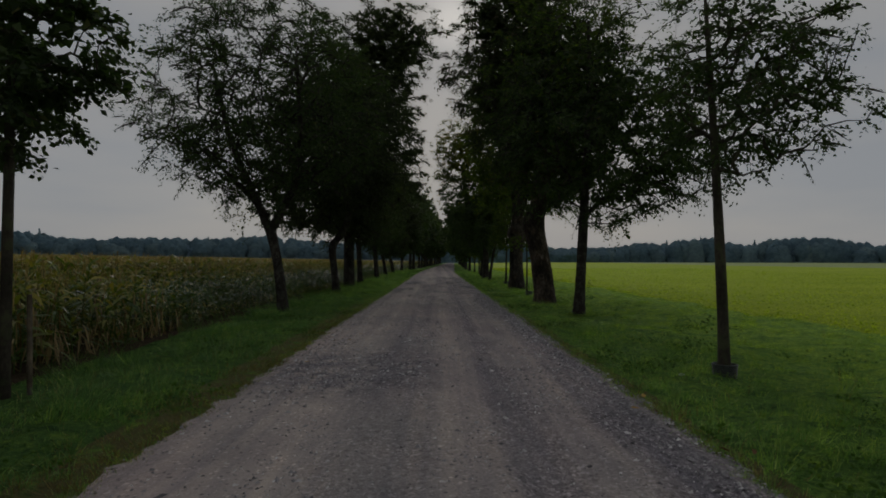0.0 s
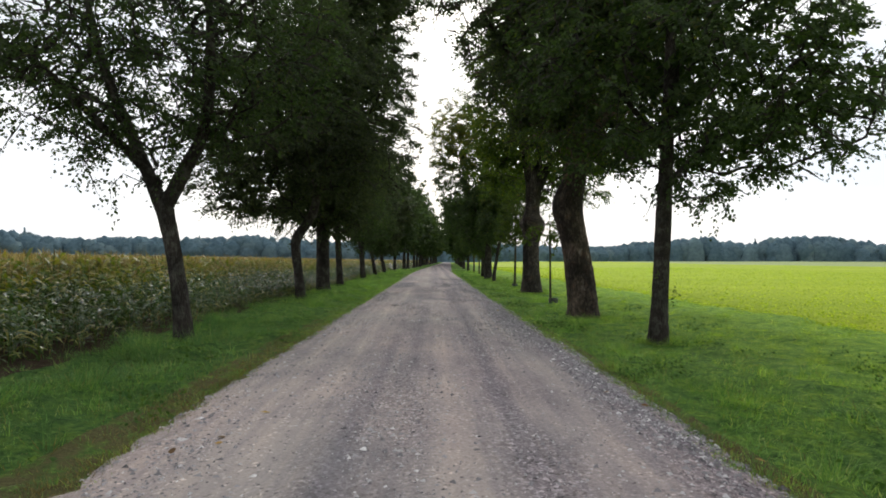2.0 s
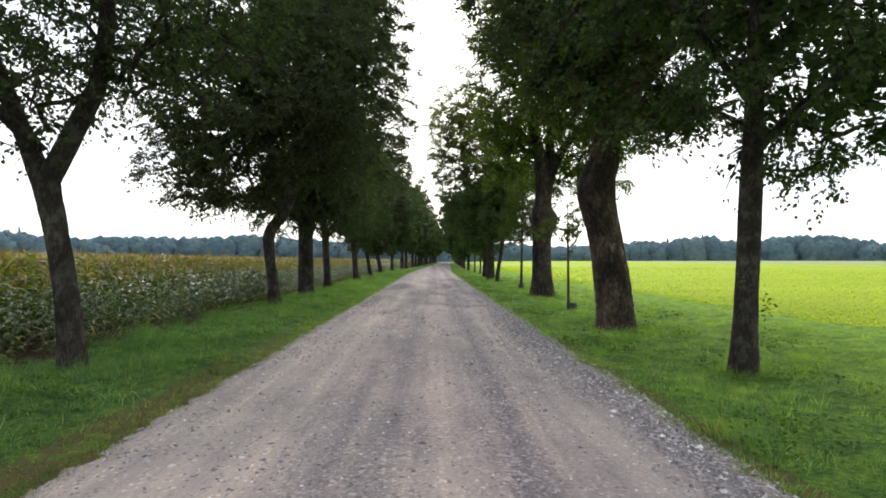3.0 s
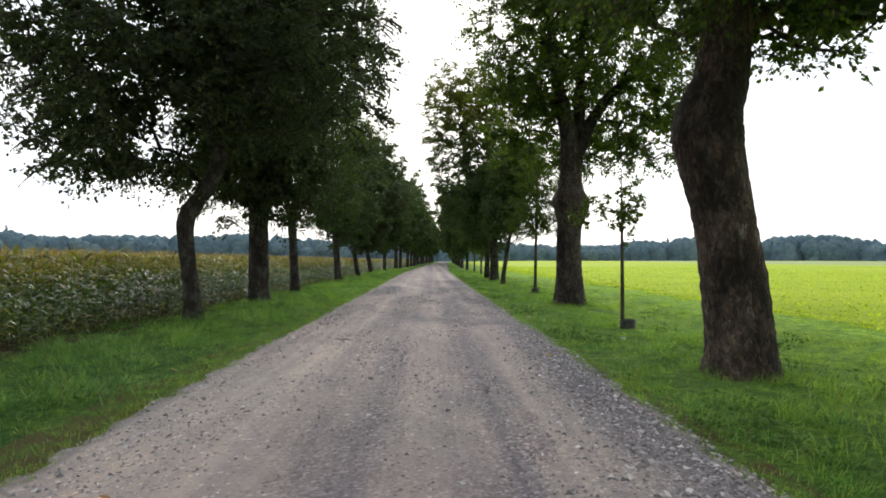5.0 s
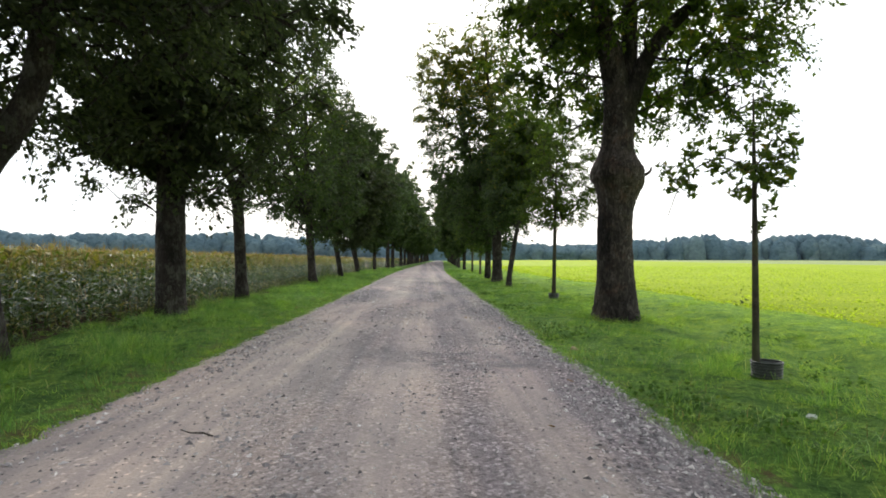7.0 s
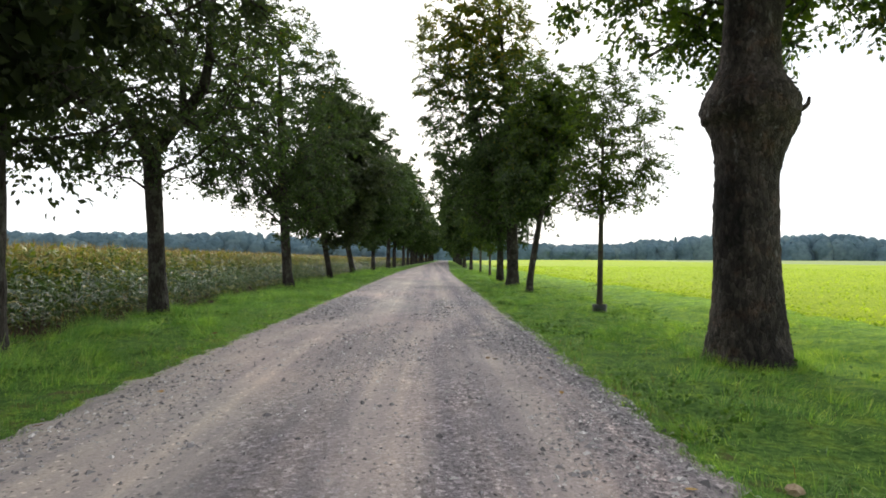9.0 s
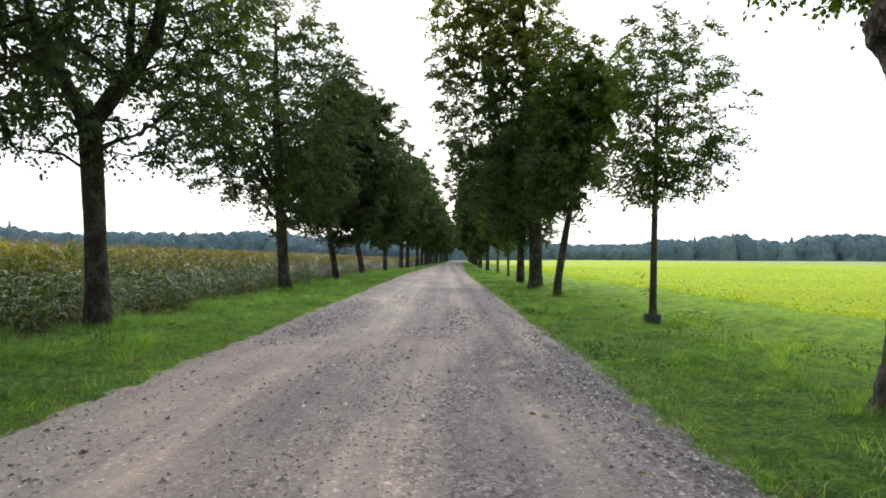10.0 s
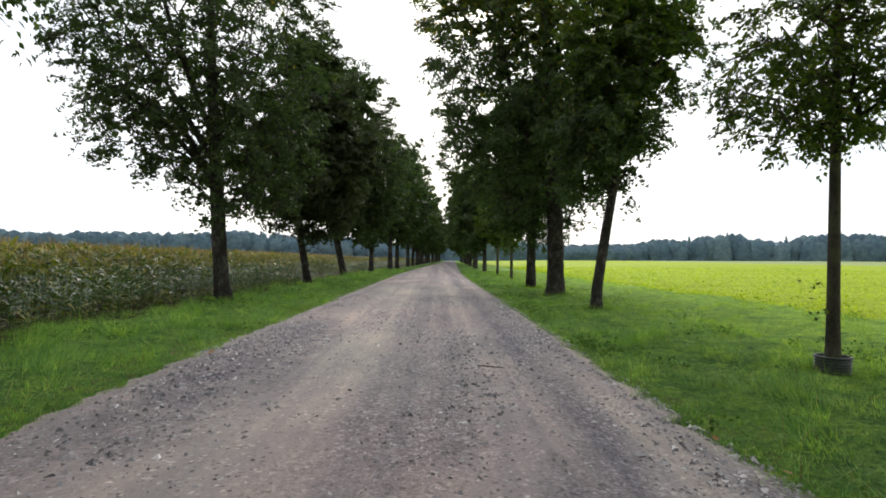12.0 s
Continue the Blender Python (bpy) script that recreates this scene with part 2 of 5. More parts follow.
BARK_PLATED = solid_material("bark_plated", plated_colour((1.1, 1.06, 1.03)), 0.9, plated_bump, 1.0, 0.045)
BARK_BURLED = solid_material("bark_burled", plated_colour((0.62, 0.66, 0.72)), 0.9, plated_bump, 1.0, 0.045)
BARK_YOUNG = solid_material("bark_young", bark_colour((0.03, 0.026, 0.02), (0.09, 0.075, 0.055), (0.07, 0.075, 0.04)), 0.8, bark_bump, 0.4, 0.01)
STAKE_WOOD = solid_material("stake_wood", bark_colour((0.10, 0.08, 0.055), (0.24, 0.19, 0.13), (0.17, 0.15, 0.12)), 0.85, bark_bump, 0.3, 0.006)
GUARD = solid_material("guard_plastic", lambda t: ramp(t, grain(t, place_coords(t), 30.0), [(0.3, (0.03, 0.035, 0.032)), (0.7, (0.09, 0.10, 0.095))]), 0.35)


def lane_place(t):
    """Place across the road, 0 at its west edge and 1 at its east edge, drifting along the way."""
    v = place_coords(t)
    xyz = t.nodes.new("ShaderNodeSeparateXYZ")
    t.links.new(v, xyz.inputs[0])
    fray = grain(t, place_coords(t, (1.0, 0.16, 1.0)), 1.3, 6.0, 0.7)
    swing = t.nodes.new("ShaderNodeMapRange")
    swing.interpolation_type = "SMOOTHSTEP"
    for spot, value in (("From Min", 40.0), ("From Max", 45.5), ("To Min", 2.82), ("To Max", 1.95)):
        swing.inputs[spot].default_value = value
    t.links.new(xyz.outputs["Y"], swing.inputs["Value"])
    total = xyz.outputs["X"]
    for source, gain, shift in ((swing.outputs["Result"], 1.0, 0.0), (fray, 1.3, -0.65)):
        m = t.nodes.new("ShaderNodeMath")
        m.operation = "MULTIPLY_ADD"
        m.inputs[1].default_value, m.inputs[2].default_value = gain, shift
        t.links.new(source, m.inputs[0])
        add = t.nodes.new("ShaderNodeMath")
        t.links.new(total, add.inputs[0])
        t.links.new(m.outputs[0], add.inputs[1])
        total = add.outputs[0]
    m = t.nodes.new("ShaderNodeMath")
    m.operation = "DIVIDE"
    m.inputs[1].default_value = 5.42
    t.links.new(total, m.inputs[0])
    return m.outputs[0]


def worn(t):
    """1 in the smooth tracks that wheels have pressed, 0 in the loose gravel."""
    tone = ((0.0, 0.55), (0.08, 0.85), (0.27, 0.95), (0.36, 0.35), (0.47, 0.3), (0.53, 0.75), (0.60, 0.65), (0.65, 0.1), (0.70, 0.1), (0.75, 0.65), (0.82, 0.62), (0.90, 0.0))
    return ramp(t, lane_place(t), [(p, (q, q, q)) for p, q in tone])


def coarse_patches(t):
    """1 where the gravel lies coarse, low where it is fine and packed."""
    return ramp(t, grain(t, place_coords(t, (1.0, 0.5, 1.0)), 0.9, 5.0, 0.65), [(0.42, (0.38, 0.38, 0.38)), (0.58, (1, 1, 1))])


def road_colour(t):
    v = place_coords(t)
    stones = ramp(t, grain(t, v, 46.0, 4.0, 0.8), [(0.26, (0.084, 0.079, 0.084)), (0.5, (0.192, 0.182, 0.188)), (0.74, (0.41, 0.39, 0.396))])
    cells = node(t, "ShaderNodeTexVoronoi", Scale=31.0, Randomness=1.0)
    t.links.new(v, cells.inputs["Vector"])
    bits = ramp(t, cells.outputs["Color"], [(0.13, (0.22, 0.21, 0.225)), (0.36, (0.84, 0.82, 0.84)), (0.7, (1.15, 1.12, 1.12)), (0.88, (2.4, 2.32, 2.3))])
    loose = blend(t, coarse_patches(t), stones, blend(t, 1.0, stones, bits, "MULTIPLY"))
    dust = ramp(t, grain(t, v, 60.0, 5.0, 0.7), [(0.25, (0.245, 0.22, 0.199)), (0.5, (0.36, 0.324, 0.291)), (0.75, (0.46, 0.418, 0.378))])
    chips = node(t, "ShaderNodeTexVoronoi", Scale=38.0, Randomness=1.0)
    t.links.new(v, chips.inputs["Vector"])
    dust = blend(t, 1.0, dust, ramp(t, chips.outputs["Color"], [(0.07, (0.34, 0.34, 0.36)), (0.16, (0.96, 0.96, 0.96)), (0.82, (1.02, 1.01, 1.01)), (0.93, (1.8, 1.76, 1.72))]), "MULTIPLY")
    base = blend(t, worn(t), loose, dust)
    streaks = ramp(t, grain(t, place_coords(t, (1.0, 0.02, 1.0)), 3.2, 4.0, 0.65), [(0.34, (0.80, 0.80, 0.85)), (0.5, (1.0, 0.99, 0.99)), (0.66, (1.2, 1.15, 1.10))])
    base = blend(t, 1.0, base, streaks, "MULTIPLY")
    cast = ramp(t, grain(t, place_coords(t, (0.6, 0.25, 1.0)), 0.35, 3.0), [(0.38, (1.02, 1.05, 1.06)), (0.62, (1.10, 1.045, 1.075))])
    base = blend(t, 1.0, base, cast, "MULTIPLY")
    blots = ramp(t, grain(t, place_coords(t, (1, 0.45, 1)), 0.55, 6.0, 0.68), [(0.3, (0.66, 0.66, 0.71)), (0.48, (1.0, 0.98, 0.99)), (0.68, (1.28, 1.2, 1.14))])
    base = blend(t, 1.0, base, blots, "MULTIPLY")
    for cx, cy, sx, sy in ((1.2, 33.4, 2.2, 1.1), (1.8, 41.5, 0.9, 2.0), (-1.5, 9.8, 2.0, 2.6), (-1.9, 48.5, 1.1, 5.5)):
        m = t.nodes.new("ShaderNodeMapping")
        m.inputs["Location"].default_value = (-cx / sx, -cy / sy, 0)
        m.inputs["Scale"].default_value = (1 / sx, 1 / sy, 0)
        t.links.new(v, m.inputs["Vector"])
        ball = t.nodes.new("ShaderNodeTexGradient")
        ball.gradient_type = "SPHERICAL"
        t.links.new(m.outputs["Vector"], ball.inputs["Vector"])
        ragged = blend(t, 1.0, ramp(t, ball.outputs["Fac"], [(0.0, (0, 0, 0)), (0.5, (1, 1, 1))]), ramp(t, grain(t, v, 2.2, 5.0, 0.7), [(0.35, (0, 0, 0)), (0.6, (1, 1, 1))]), "MULTIPLY")
        base = blend(t, ragged, base, blend(t, 1.0, loose, (0.72, 0.70, 0.76), "MULTIPLY"))
    return base


def road_bump(t):
    v = place_coords(t)
    pebbles = node(t, "ShaderNodeTexVoronoi", Scale=36.0)
    t.links.new(v, pebbles.inputs["Vector"])
    knobs = ramp(t, pebbles.outputs["Distance"], [(0.0, (1, 1, 1)), (0.5, (0, 0, 0))])
    knobs = blend(t, 1.0, knobs, coarse_patches(t), "MULTIPLY")
    fine = ramp(t, grain(t, v, 14.0, 7.0, 0.75), [(0.2, (0, 0, 0)), (0.8, (1, 1, 1))])
    return blend(t, worn(t), blend(t, 0.55, knobs, fine), blend(t, 0.12, (0.5, 0.5, 0.5), fine))


ROAD = solid_material("gravel_road", road_colour, 0.9, road_bump, 1.0, 0.026)


def stone_colour(t):
    g = t.nodes.new("ShaderNodeNewGeometry")
    return ramp(t, g.outputs["Random Per Island"], [(0.0, (0.13, 0.123, 0.13)), (0.35, (0.27, 0.257, 0.266)), (0.75, (0.42, 0.40, 0.405)), (0.92, (0.62, 0.595, 0.59)), (1.0, (0.8, 0.77, 0.76))])


STONE = solid_material("loose_stone", stone_colour, 0.8)


def turf_colour(t):
    v = place_coords(t)
    fine = grain(t, v, 14.0, 5.0, 0.7)
    a = ramp(t, fine, [(0.3, (0.034, 0.076, 0.021)), (0.55, (0.115, 0.210, 0.046)), (0.8, (0.25, 0.385, 0.085))])
    m = ramp(t, fine, [(0.3, (0.115, 0.21, 0.042)), (0.55, (0.22, 0.36, 0.066)), (0.8, (0.33, 0.46, 0.098))])
    xyz = t.nodes.new("ShaderNodeSeparateXYZ")
    t.links.new(v, xyz.inputs[0])
    shift = t.nodes.new("ShaderNodeMath")
    shift.operation = "MULTIPLY_ADD"
    shift.inputs[1].default_value = 5.0
    t.links.new(grain(t, v, 0.7, 5.0, 0.65), shift.inputs[0])
    t.links.new(xyz.outputs["X"], shift.inputs[2])
    east = t.nodes.new("ShaderNodeMapRange")
    east.interpolation_type = "SMOOTHSTEP"
    for spot, value in (("From Min", 6.4), ("From Max", 13.0)):
        east.inputs[spot].default_value = value
    t.links.new(shift.outputs[0], east.inputs["Value"])
    b = ramp(t, grain(t, v, 2.6, 6.0, 0.72), [(0.3, (0.40, 0.50, 0.62)), (0.5, (1.0, 1.04, 1.0)), (0.7, (1.8, 1.5, 0.95))])
    return blend(t, 1.0, blend(t, east.outputs["Result"], a, m), b, "MULTIPLY")


# turf darkened in its colour to stand for shade on the west verge
def shaded_turf_colour(t):
    v = place_coords(t)
    a = ramp(t, grain(t, v, 14.0, 5.0, 0.7), [(0.3, (0.026, 0.060, 0.020)), (0.55, (0.085, 0.160, 0.042)), (0.8, (0.18, 0.285, 0.072))])
    b = ramp(t, grain(t, v, 2.6, 6.0, 0.72), [(0.3, (0.42, 0.52, 0.62)), (0.5, (1.0, 1.04, 1.0)), (0.7, (1.7, 1.45, 0.95))])
    return blend(t, 1.0, a, b, "MULTIPLY")


def soil_colour(t):
    v = place_coords(t)
    return ramp(t, grain(t, v, 9.0, 6.0, 0.7), [(0.3, (0.035, 0.025, 0.017)), (0.7, (0.10, 0.075, 0.05))])


def field_colour(t):
    v = place_coords(t)
    a = ramp(t, grain(t, v, 5.0, 6.0, 0.75), [(0.3, (0.16, 0.24, 0.018)), (0.5, (0.31, 0.405, 0.038)), (0.75, (0.47, 0.55, 0.065))])
    b = ramp(t, grain(t, place_coords(t, (0.25, 1, 1)), 0.12, 5.0, 0.6), [(0.3, (0.8, 0.86, 0.8)), (0.7, (1.18, 1.12, 1.1))])
    return blend(t, 1.0, a, b, "MULTIPLY")


# far field colour, paled to hold the haze and sheen near the horizon
def hazed_field_colour(t):
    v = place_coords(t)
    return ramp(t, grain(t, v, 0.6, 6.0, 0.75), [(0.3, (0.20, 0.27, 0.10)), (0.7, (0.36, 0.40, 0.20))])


def rough_bump(scale):
    return lambda t: grain(t, place_coords(t), scale, 6.0, 0.75)


TURF = solid_material("verge_turf", turf_colour, 0.95, rough_bump(16.0), 1.0, 0.06, gloss=0.03)
SHADED_TURF = solid_material("shaded_turf", shaded_turf_colour, 0.95, rough_bump(16.0), 1.0, 0.06, gloss=0.03)
SOIL = solid_material("field_soil", soil_colour, 0.95, rough_bump(7.0), 1.0, 0.08, gloss=0.03)
def edge_colour(t):
    v = place_coords(t)
    bare = ramp(t, grain(t, v, 30.0, 5.0, 0.7), [(0.3, (0.055, 0.054, 0.024)), (0.7, (0.17, 0.158, 0.072))])
    xyz = t.nodes.new("ShaderNodeSeparateXYZ")
    t.links.new(v, xyz.inputs[0])
    green = t.nodes.new("ShaderNodeMapRange")
    for spot, value in (("From Min", 18.0), ("From Max", 34.0), ("To Min", 0.0), ("To Max", 0.16)):
        green.inputs[spot].default_value = value
    t.links.new(xyz.outputs["Y"], green.inputs["Value"])
    add = t.nodes.new("ShaderNodeMath")
    t.links.new(grain(t, v, 3.0, 5.0, 0.7), add.inputs[0])
    t.links.new(green.outputs["Result"], add.inputs[1])
    return blend(t, ramp(t, add.outputs[0], [(0.50, (0, 0, 0)), (0.66, (1, 1, 1))]), bare, turf_colour(t))


EDGE = solid_material("worn_edge", edge_colour, 0.95, rough_bump(20.0), 1.0, 0.04, gloss=0.03)
FIELD = solid_material("crop_field", field_colour, 0.9, rough_bump(6.0), 1.0, 0.12, gloss=0.03)


HAZED_FIELD = solid_material("hazed_far_field", hazed_field_colour, 0.9, rough_bump(2.0), 0.8, 0.1, gloss=0.03)


def canopy_colour(t):
    v = place_coords(t)
    a = ramp(t, grain(t, v, 3.0, 6.0, 0.75), [(0.3, (0.085, 0.092, 0.03)), (0.5, (0.19, 0.178, 0.058)), (0.75, (0.31, 0.265, 0.105))])
    b = ramp(t, grain(t, v, 0.08, 3.0), [(0.3, (0.85, 0.95, 0.85)), (0.7, (1.15, 1.05, 1.0))])
    return blend(t, 1.0, a, b, "MULTIPLY")


CANOPY = solid_material("maize_canopy", canopy_colour, 0.95, rough_bump(3.5), 1.0, 0.3, gloss=0.03)
# same blue haze painted into the mass behind the far foliage
WOOD_HAZED = solid_material("hazed_wood_interior", lambda t: ramp(t, grain(t, place_coords(t), 0.4, 4.0), [(0.3, (0.145, 0.23, 0.30)), (0.7, (0.165, 0.255, 0.32))]), 0.95)


# ---- mesh helpers ----
def mesh_of(name, verts, faces, mat, smooth=False):
    """A mesh from arrays: verts (n, 3); faces (m, k), or a list of such arrays."""
    groups = [np.asarray(f, np.int32) for f in (faces if isinstance(faces, list) and np.ndim(faces[0]) == 2 else [faces])]
    verts = np.asarray(verts, np.float32)
    me = bpy.data.meshes.new(name)
    me.vertices.add(len(verts))
    me.vertices.foreach_set("co", verts.ravel())
    sizes = np.concatenate([np.full(len(f), f.shape[1], np.int32) for f in groups])
    corners = np.concatenate([f.ravel() for f in groups])
    me.loops.add(len(corners))
    me.loops.foreach_set("vertex_index", corners)
    me.polygons.add(len(sizes))
    me.polygons.foreach_set("loop_start", (np.cumsum(sizes) - sizes).astype(np.int32))
    me.polygons.foreach_set("use_smooth", np.full(len(sizes), smooth))
    for m in mat if isinstance(mat, (list, tuple)) else [mat]:
        me.materials.append(m)
    me.update(calc_edges=True)
    return me


def part(name, me, parent, label=""):
    ob = new(name, me)
    ob.parent = parent
    return tagged(ob, label) if label else ob


def thing(name, place, label, category, group="", turn=0.0):
    ob = new(name)
    ob.matrix_basis = Matrix.Translation(place) @ Matrix.Rotation(turn, 4, "Z")
    ob.empty_display_size = 0.2
    return tagged(ob, label, category, group)


def joined(pieces):
    """Many (verts, faces) pairs as one."""
    vs, fs, n = [], [], 0
    for v, f in pieces:
        vs.append(v)
        fs.append(np.asarray(f) + n)
        n += len(v)
    return np.concatenate(vs), np.concatenate(fs)


def smooth_line(points, steps):
    """Catmull-Rom through rows of numbers."""
    p = np.asarray(points, float)
    p = np.vstack([2 * p[0] - p[1], p, 2 * p[-1] - p[-2]])
    out = []
    for i in range(1, len(p) - 2):
        for s in np.linspace(0, 1, steps, endpoint=False):
            a, b, c, d = p[i - 1:i + 3]
            out.append(0.5 * (2 * b + (c - a) * s + (2 * a - 5 * b + 4 * c - d) * s * s + (3 * b - a - 3 * c + d) * s ** 3))
    out.append(p[-2])
    return np.array(out)


def tube(line, radii, sides, rng=None, knobs=0.0, flare=0.0):
    """A closed tube along a line."""
    line, radii = np.asarray(line, float), np.asarray(radii, float)
    n = len(line)
    along = np.gradient(line, axis=0)
    along /= np.linalg.norm(along, axis=1)[:, None] + 1e-9
    side = np.cross(along, [0.31, 0.95, 0.05])
    side /= np.linalg.norm(side, axis=1)[:, None] + 1e-9
    up = np.cross(side, along)
    a = np.linspace(0, 2 * np.pi, sides, endpoint=False)
    r = np.repeat(radii[:, None], sides, 1)
    if rng is not None and knobs:
        ph = rng.uniform(0, 6.28, 6)
        h = np.cumsum(np.r_[0, np.linalg.norm(np.diff(line, axis=0), axis=1)])[:, None]
        r = r * (1 + knobs * (np.sin(3 * a[None] + ph[0] + 0.8 * h) * 0.5 + np.sin(5 * a[None] + ph[1] - 1.3 * h) * 0.4 + np.sin(2 * a[None] + ph[2] + 2.1 * h) * 0.5) + knobs * rng.normal(0, 0.45, r.shape))
    if flare:
        h = np.cumsum(np.r_[0, np.linalg.norm(np.diff(line, axis=0), axis=1)])[:, None]
        r = r * (1 + flare * np.exp(-h / 0.25) * (0.6 + 0.4 * np.sin(5 * a[None] + 1.0)))
    v = line[:, None] + r[..., None] * (np.cos(a)[None, :, None] * side[:, None] + np.sin(a)[None, :, None] * up[:, None])
    i, j = np.meshgrid(np.arange(n - 1), np.arange(sides), indexing="ij")
    k = (j + 1) % sides
    f = np.stack([i * sides + j, i * sides + k, (i + 1) * sides + k, (i + 1) * sides + j], -1).reshape(-1, 4)
    v = np.vstack([v.reshape(-1, 3), line[:1], line[-1:]])
    m = np.arange(sides)
    low = np.stack([np.full(sides, n * sides), (m + 1) % sides, m, m], -1)
    top = np.stack([np.full(sides, n * sides + 1), (n - 1) * sides + m, (n - 1) * sides + (m + 1) % sides, (n - 1) * sides + (m + 1) % sides], -1)
    return v, f, (low, top)


def tube_mesh(name, line, radii, sides, mat, rng=None, knobs=0.0, flare=0.0):
    v, f, _ = tube(line, radii, sides, rng, knobs, flare)
    return mesh_of(name, v[:-2], f, mat, True)


def leaf_cloud(centres, sizes, rng, droop=0.35, slim=0.62, way=None, face=None):
    """One folded leaf of four corners at each centre; way: where its tip points; face: the side it turns to the sky."""
    n = len(centres)
    if way is None:
        d = rng.normal(0, 1, (n, 3))
        d[:, 2] = d[:, 2] * 0.6 - droop
    else:
        d = way + rng.normal(0, 0.28, (n, 3)) - np.array([0, 0, droop])
    d /= np.linalg.norm(d, axis=1)[:, None]
    u = rng.normal(0, 1, (n, 3)) + np.array([0, 0, 0.8]) if face is None else face + rng.normal(0, 0.55, (n, 3))
    s = np.cross(d, u)
    s /= np.linalg.norm(s, axis=1)[:, None] + 1e-9
    w = np.cross(s, d)
    L = sizes[:, None]
    base = centres - d * L * 0.5
    tip = centres + d * L * 0.5 - w * L * 0.12
    left = centres + s * L * slim * 0.5 + w * L * 0.06 - d * L * 0.05
    right = centres - s * L * slim * 0.5 + w * L * 0.06 - d * L * 0.05
    v = np.stack([base, left, tip, right], 1).reshape(-1, 3)
    return v, np.arange(4 * n).reshape(-1, 4)


# ---- plan: the avenue bends a little to the east far off ----
def bend(y):
    y = np.asarray(y, float)
    return np.where(y < 75, 0.0, np.where(y < 115, 0.03 * (np.clip(y, 75, None) - 75) ** 2 / 80, 0.03 * (y - 95)))


def wobble(y, k):
    y = np.asarray(y, float)
    return 0.5 * np.sin(0.55 * y + 1.7 * k) + 0.3 * np.sin(1.37 * y + 2.9 * k) + 0.2 * np.sin(3.1 * y + 0.7 * k)


def road_left(y):
    return -2.82 + bend(y) + 0.05 * wobble(y, 1) + 0.022 * wobble(1.9 * np.asarray(y, float), 5)


def road_right(y):
    return 2.64 + bend(y) + 0.05 * wobble(y, 2) + 0.022 * wobble(2.0 * np.asarray(y, float), 6)


def ground_height(x, y):
    """Gentle unevenness of the verges; flat under the road."""
    x, y = np.asarray(x, float), np.asarray(y, float)
    u = x - bend(y)
    off = np.clip((np.abs(u + 0.09) - 2.79) / 1.2, 0, 1)
    lumps = 0.045 * np.sin(0.9 * x + 0.35 * y) * np.sin(0.5 * y - 0.4 * x) + 0.03 * np.sin(2.3 * x + 1.1) * np.sin(1.7 * y)
    swale = -0.13 * np.exp(-((u - 7.4) / 0.9) ** 2) + 0.06 * np.exp(-((u - 9.2) / 0.8) ** 2)
    lumps = lumps + 0.036 * np.sin(4.1 * x + 1.3 * np.sin(1.7 * y)) * np.sin(3.3 * y + 1.7 * np.sin(1.5 * x)) + 0.014 * np.sin(8.3 * x + 2 * y) * np.sin(6.9 * y - 3 * x)
    swale = swale - 0.09 * np.exp(-((u - 5.0) / 1.6) ** 2 - ((y - 10.0) / 3.5) ** 2)
    near = np.clip((16 - np.abs(u)) / 4, 0, 1)
    low = np.where(u > 0, -0.07, -0.03) * off * near
    rise = 0.0085 * np.clip(np.abs(u) - 30, 0, 330) + 0.004 * np.clip(y - 250, 0, 250) * np.clip((np.abs(u) - 12) / 40, 0, 1)
    return (lumps + swale) * off * near + low + rise - 0.078 * (1 - off)


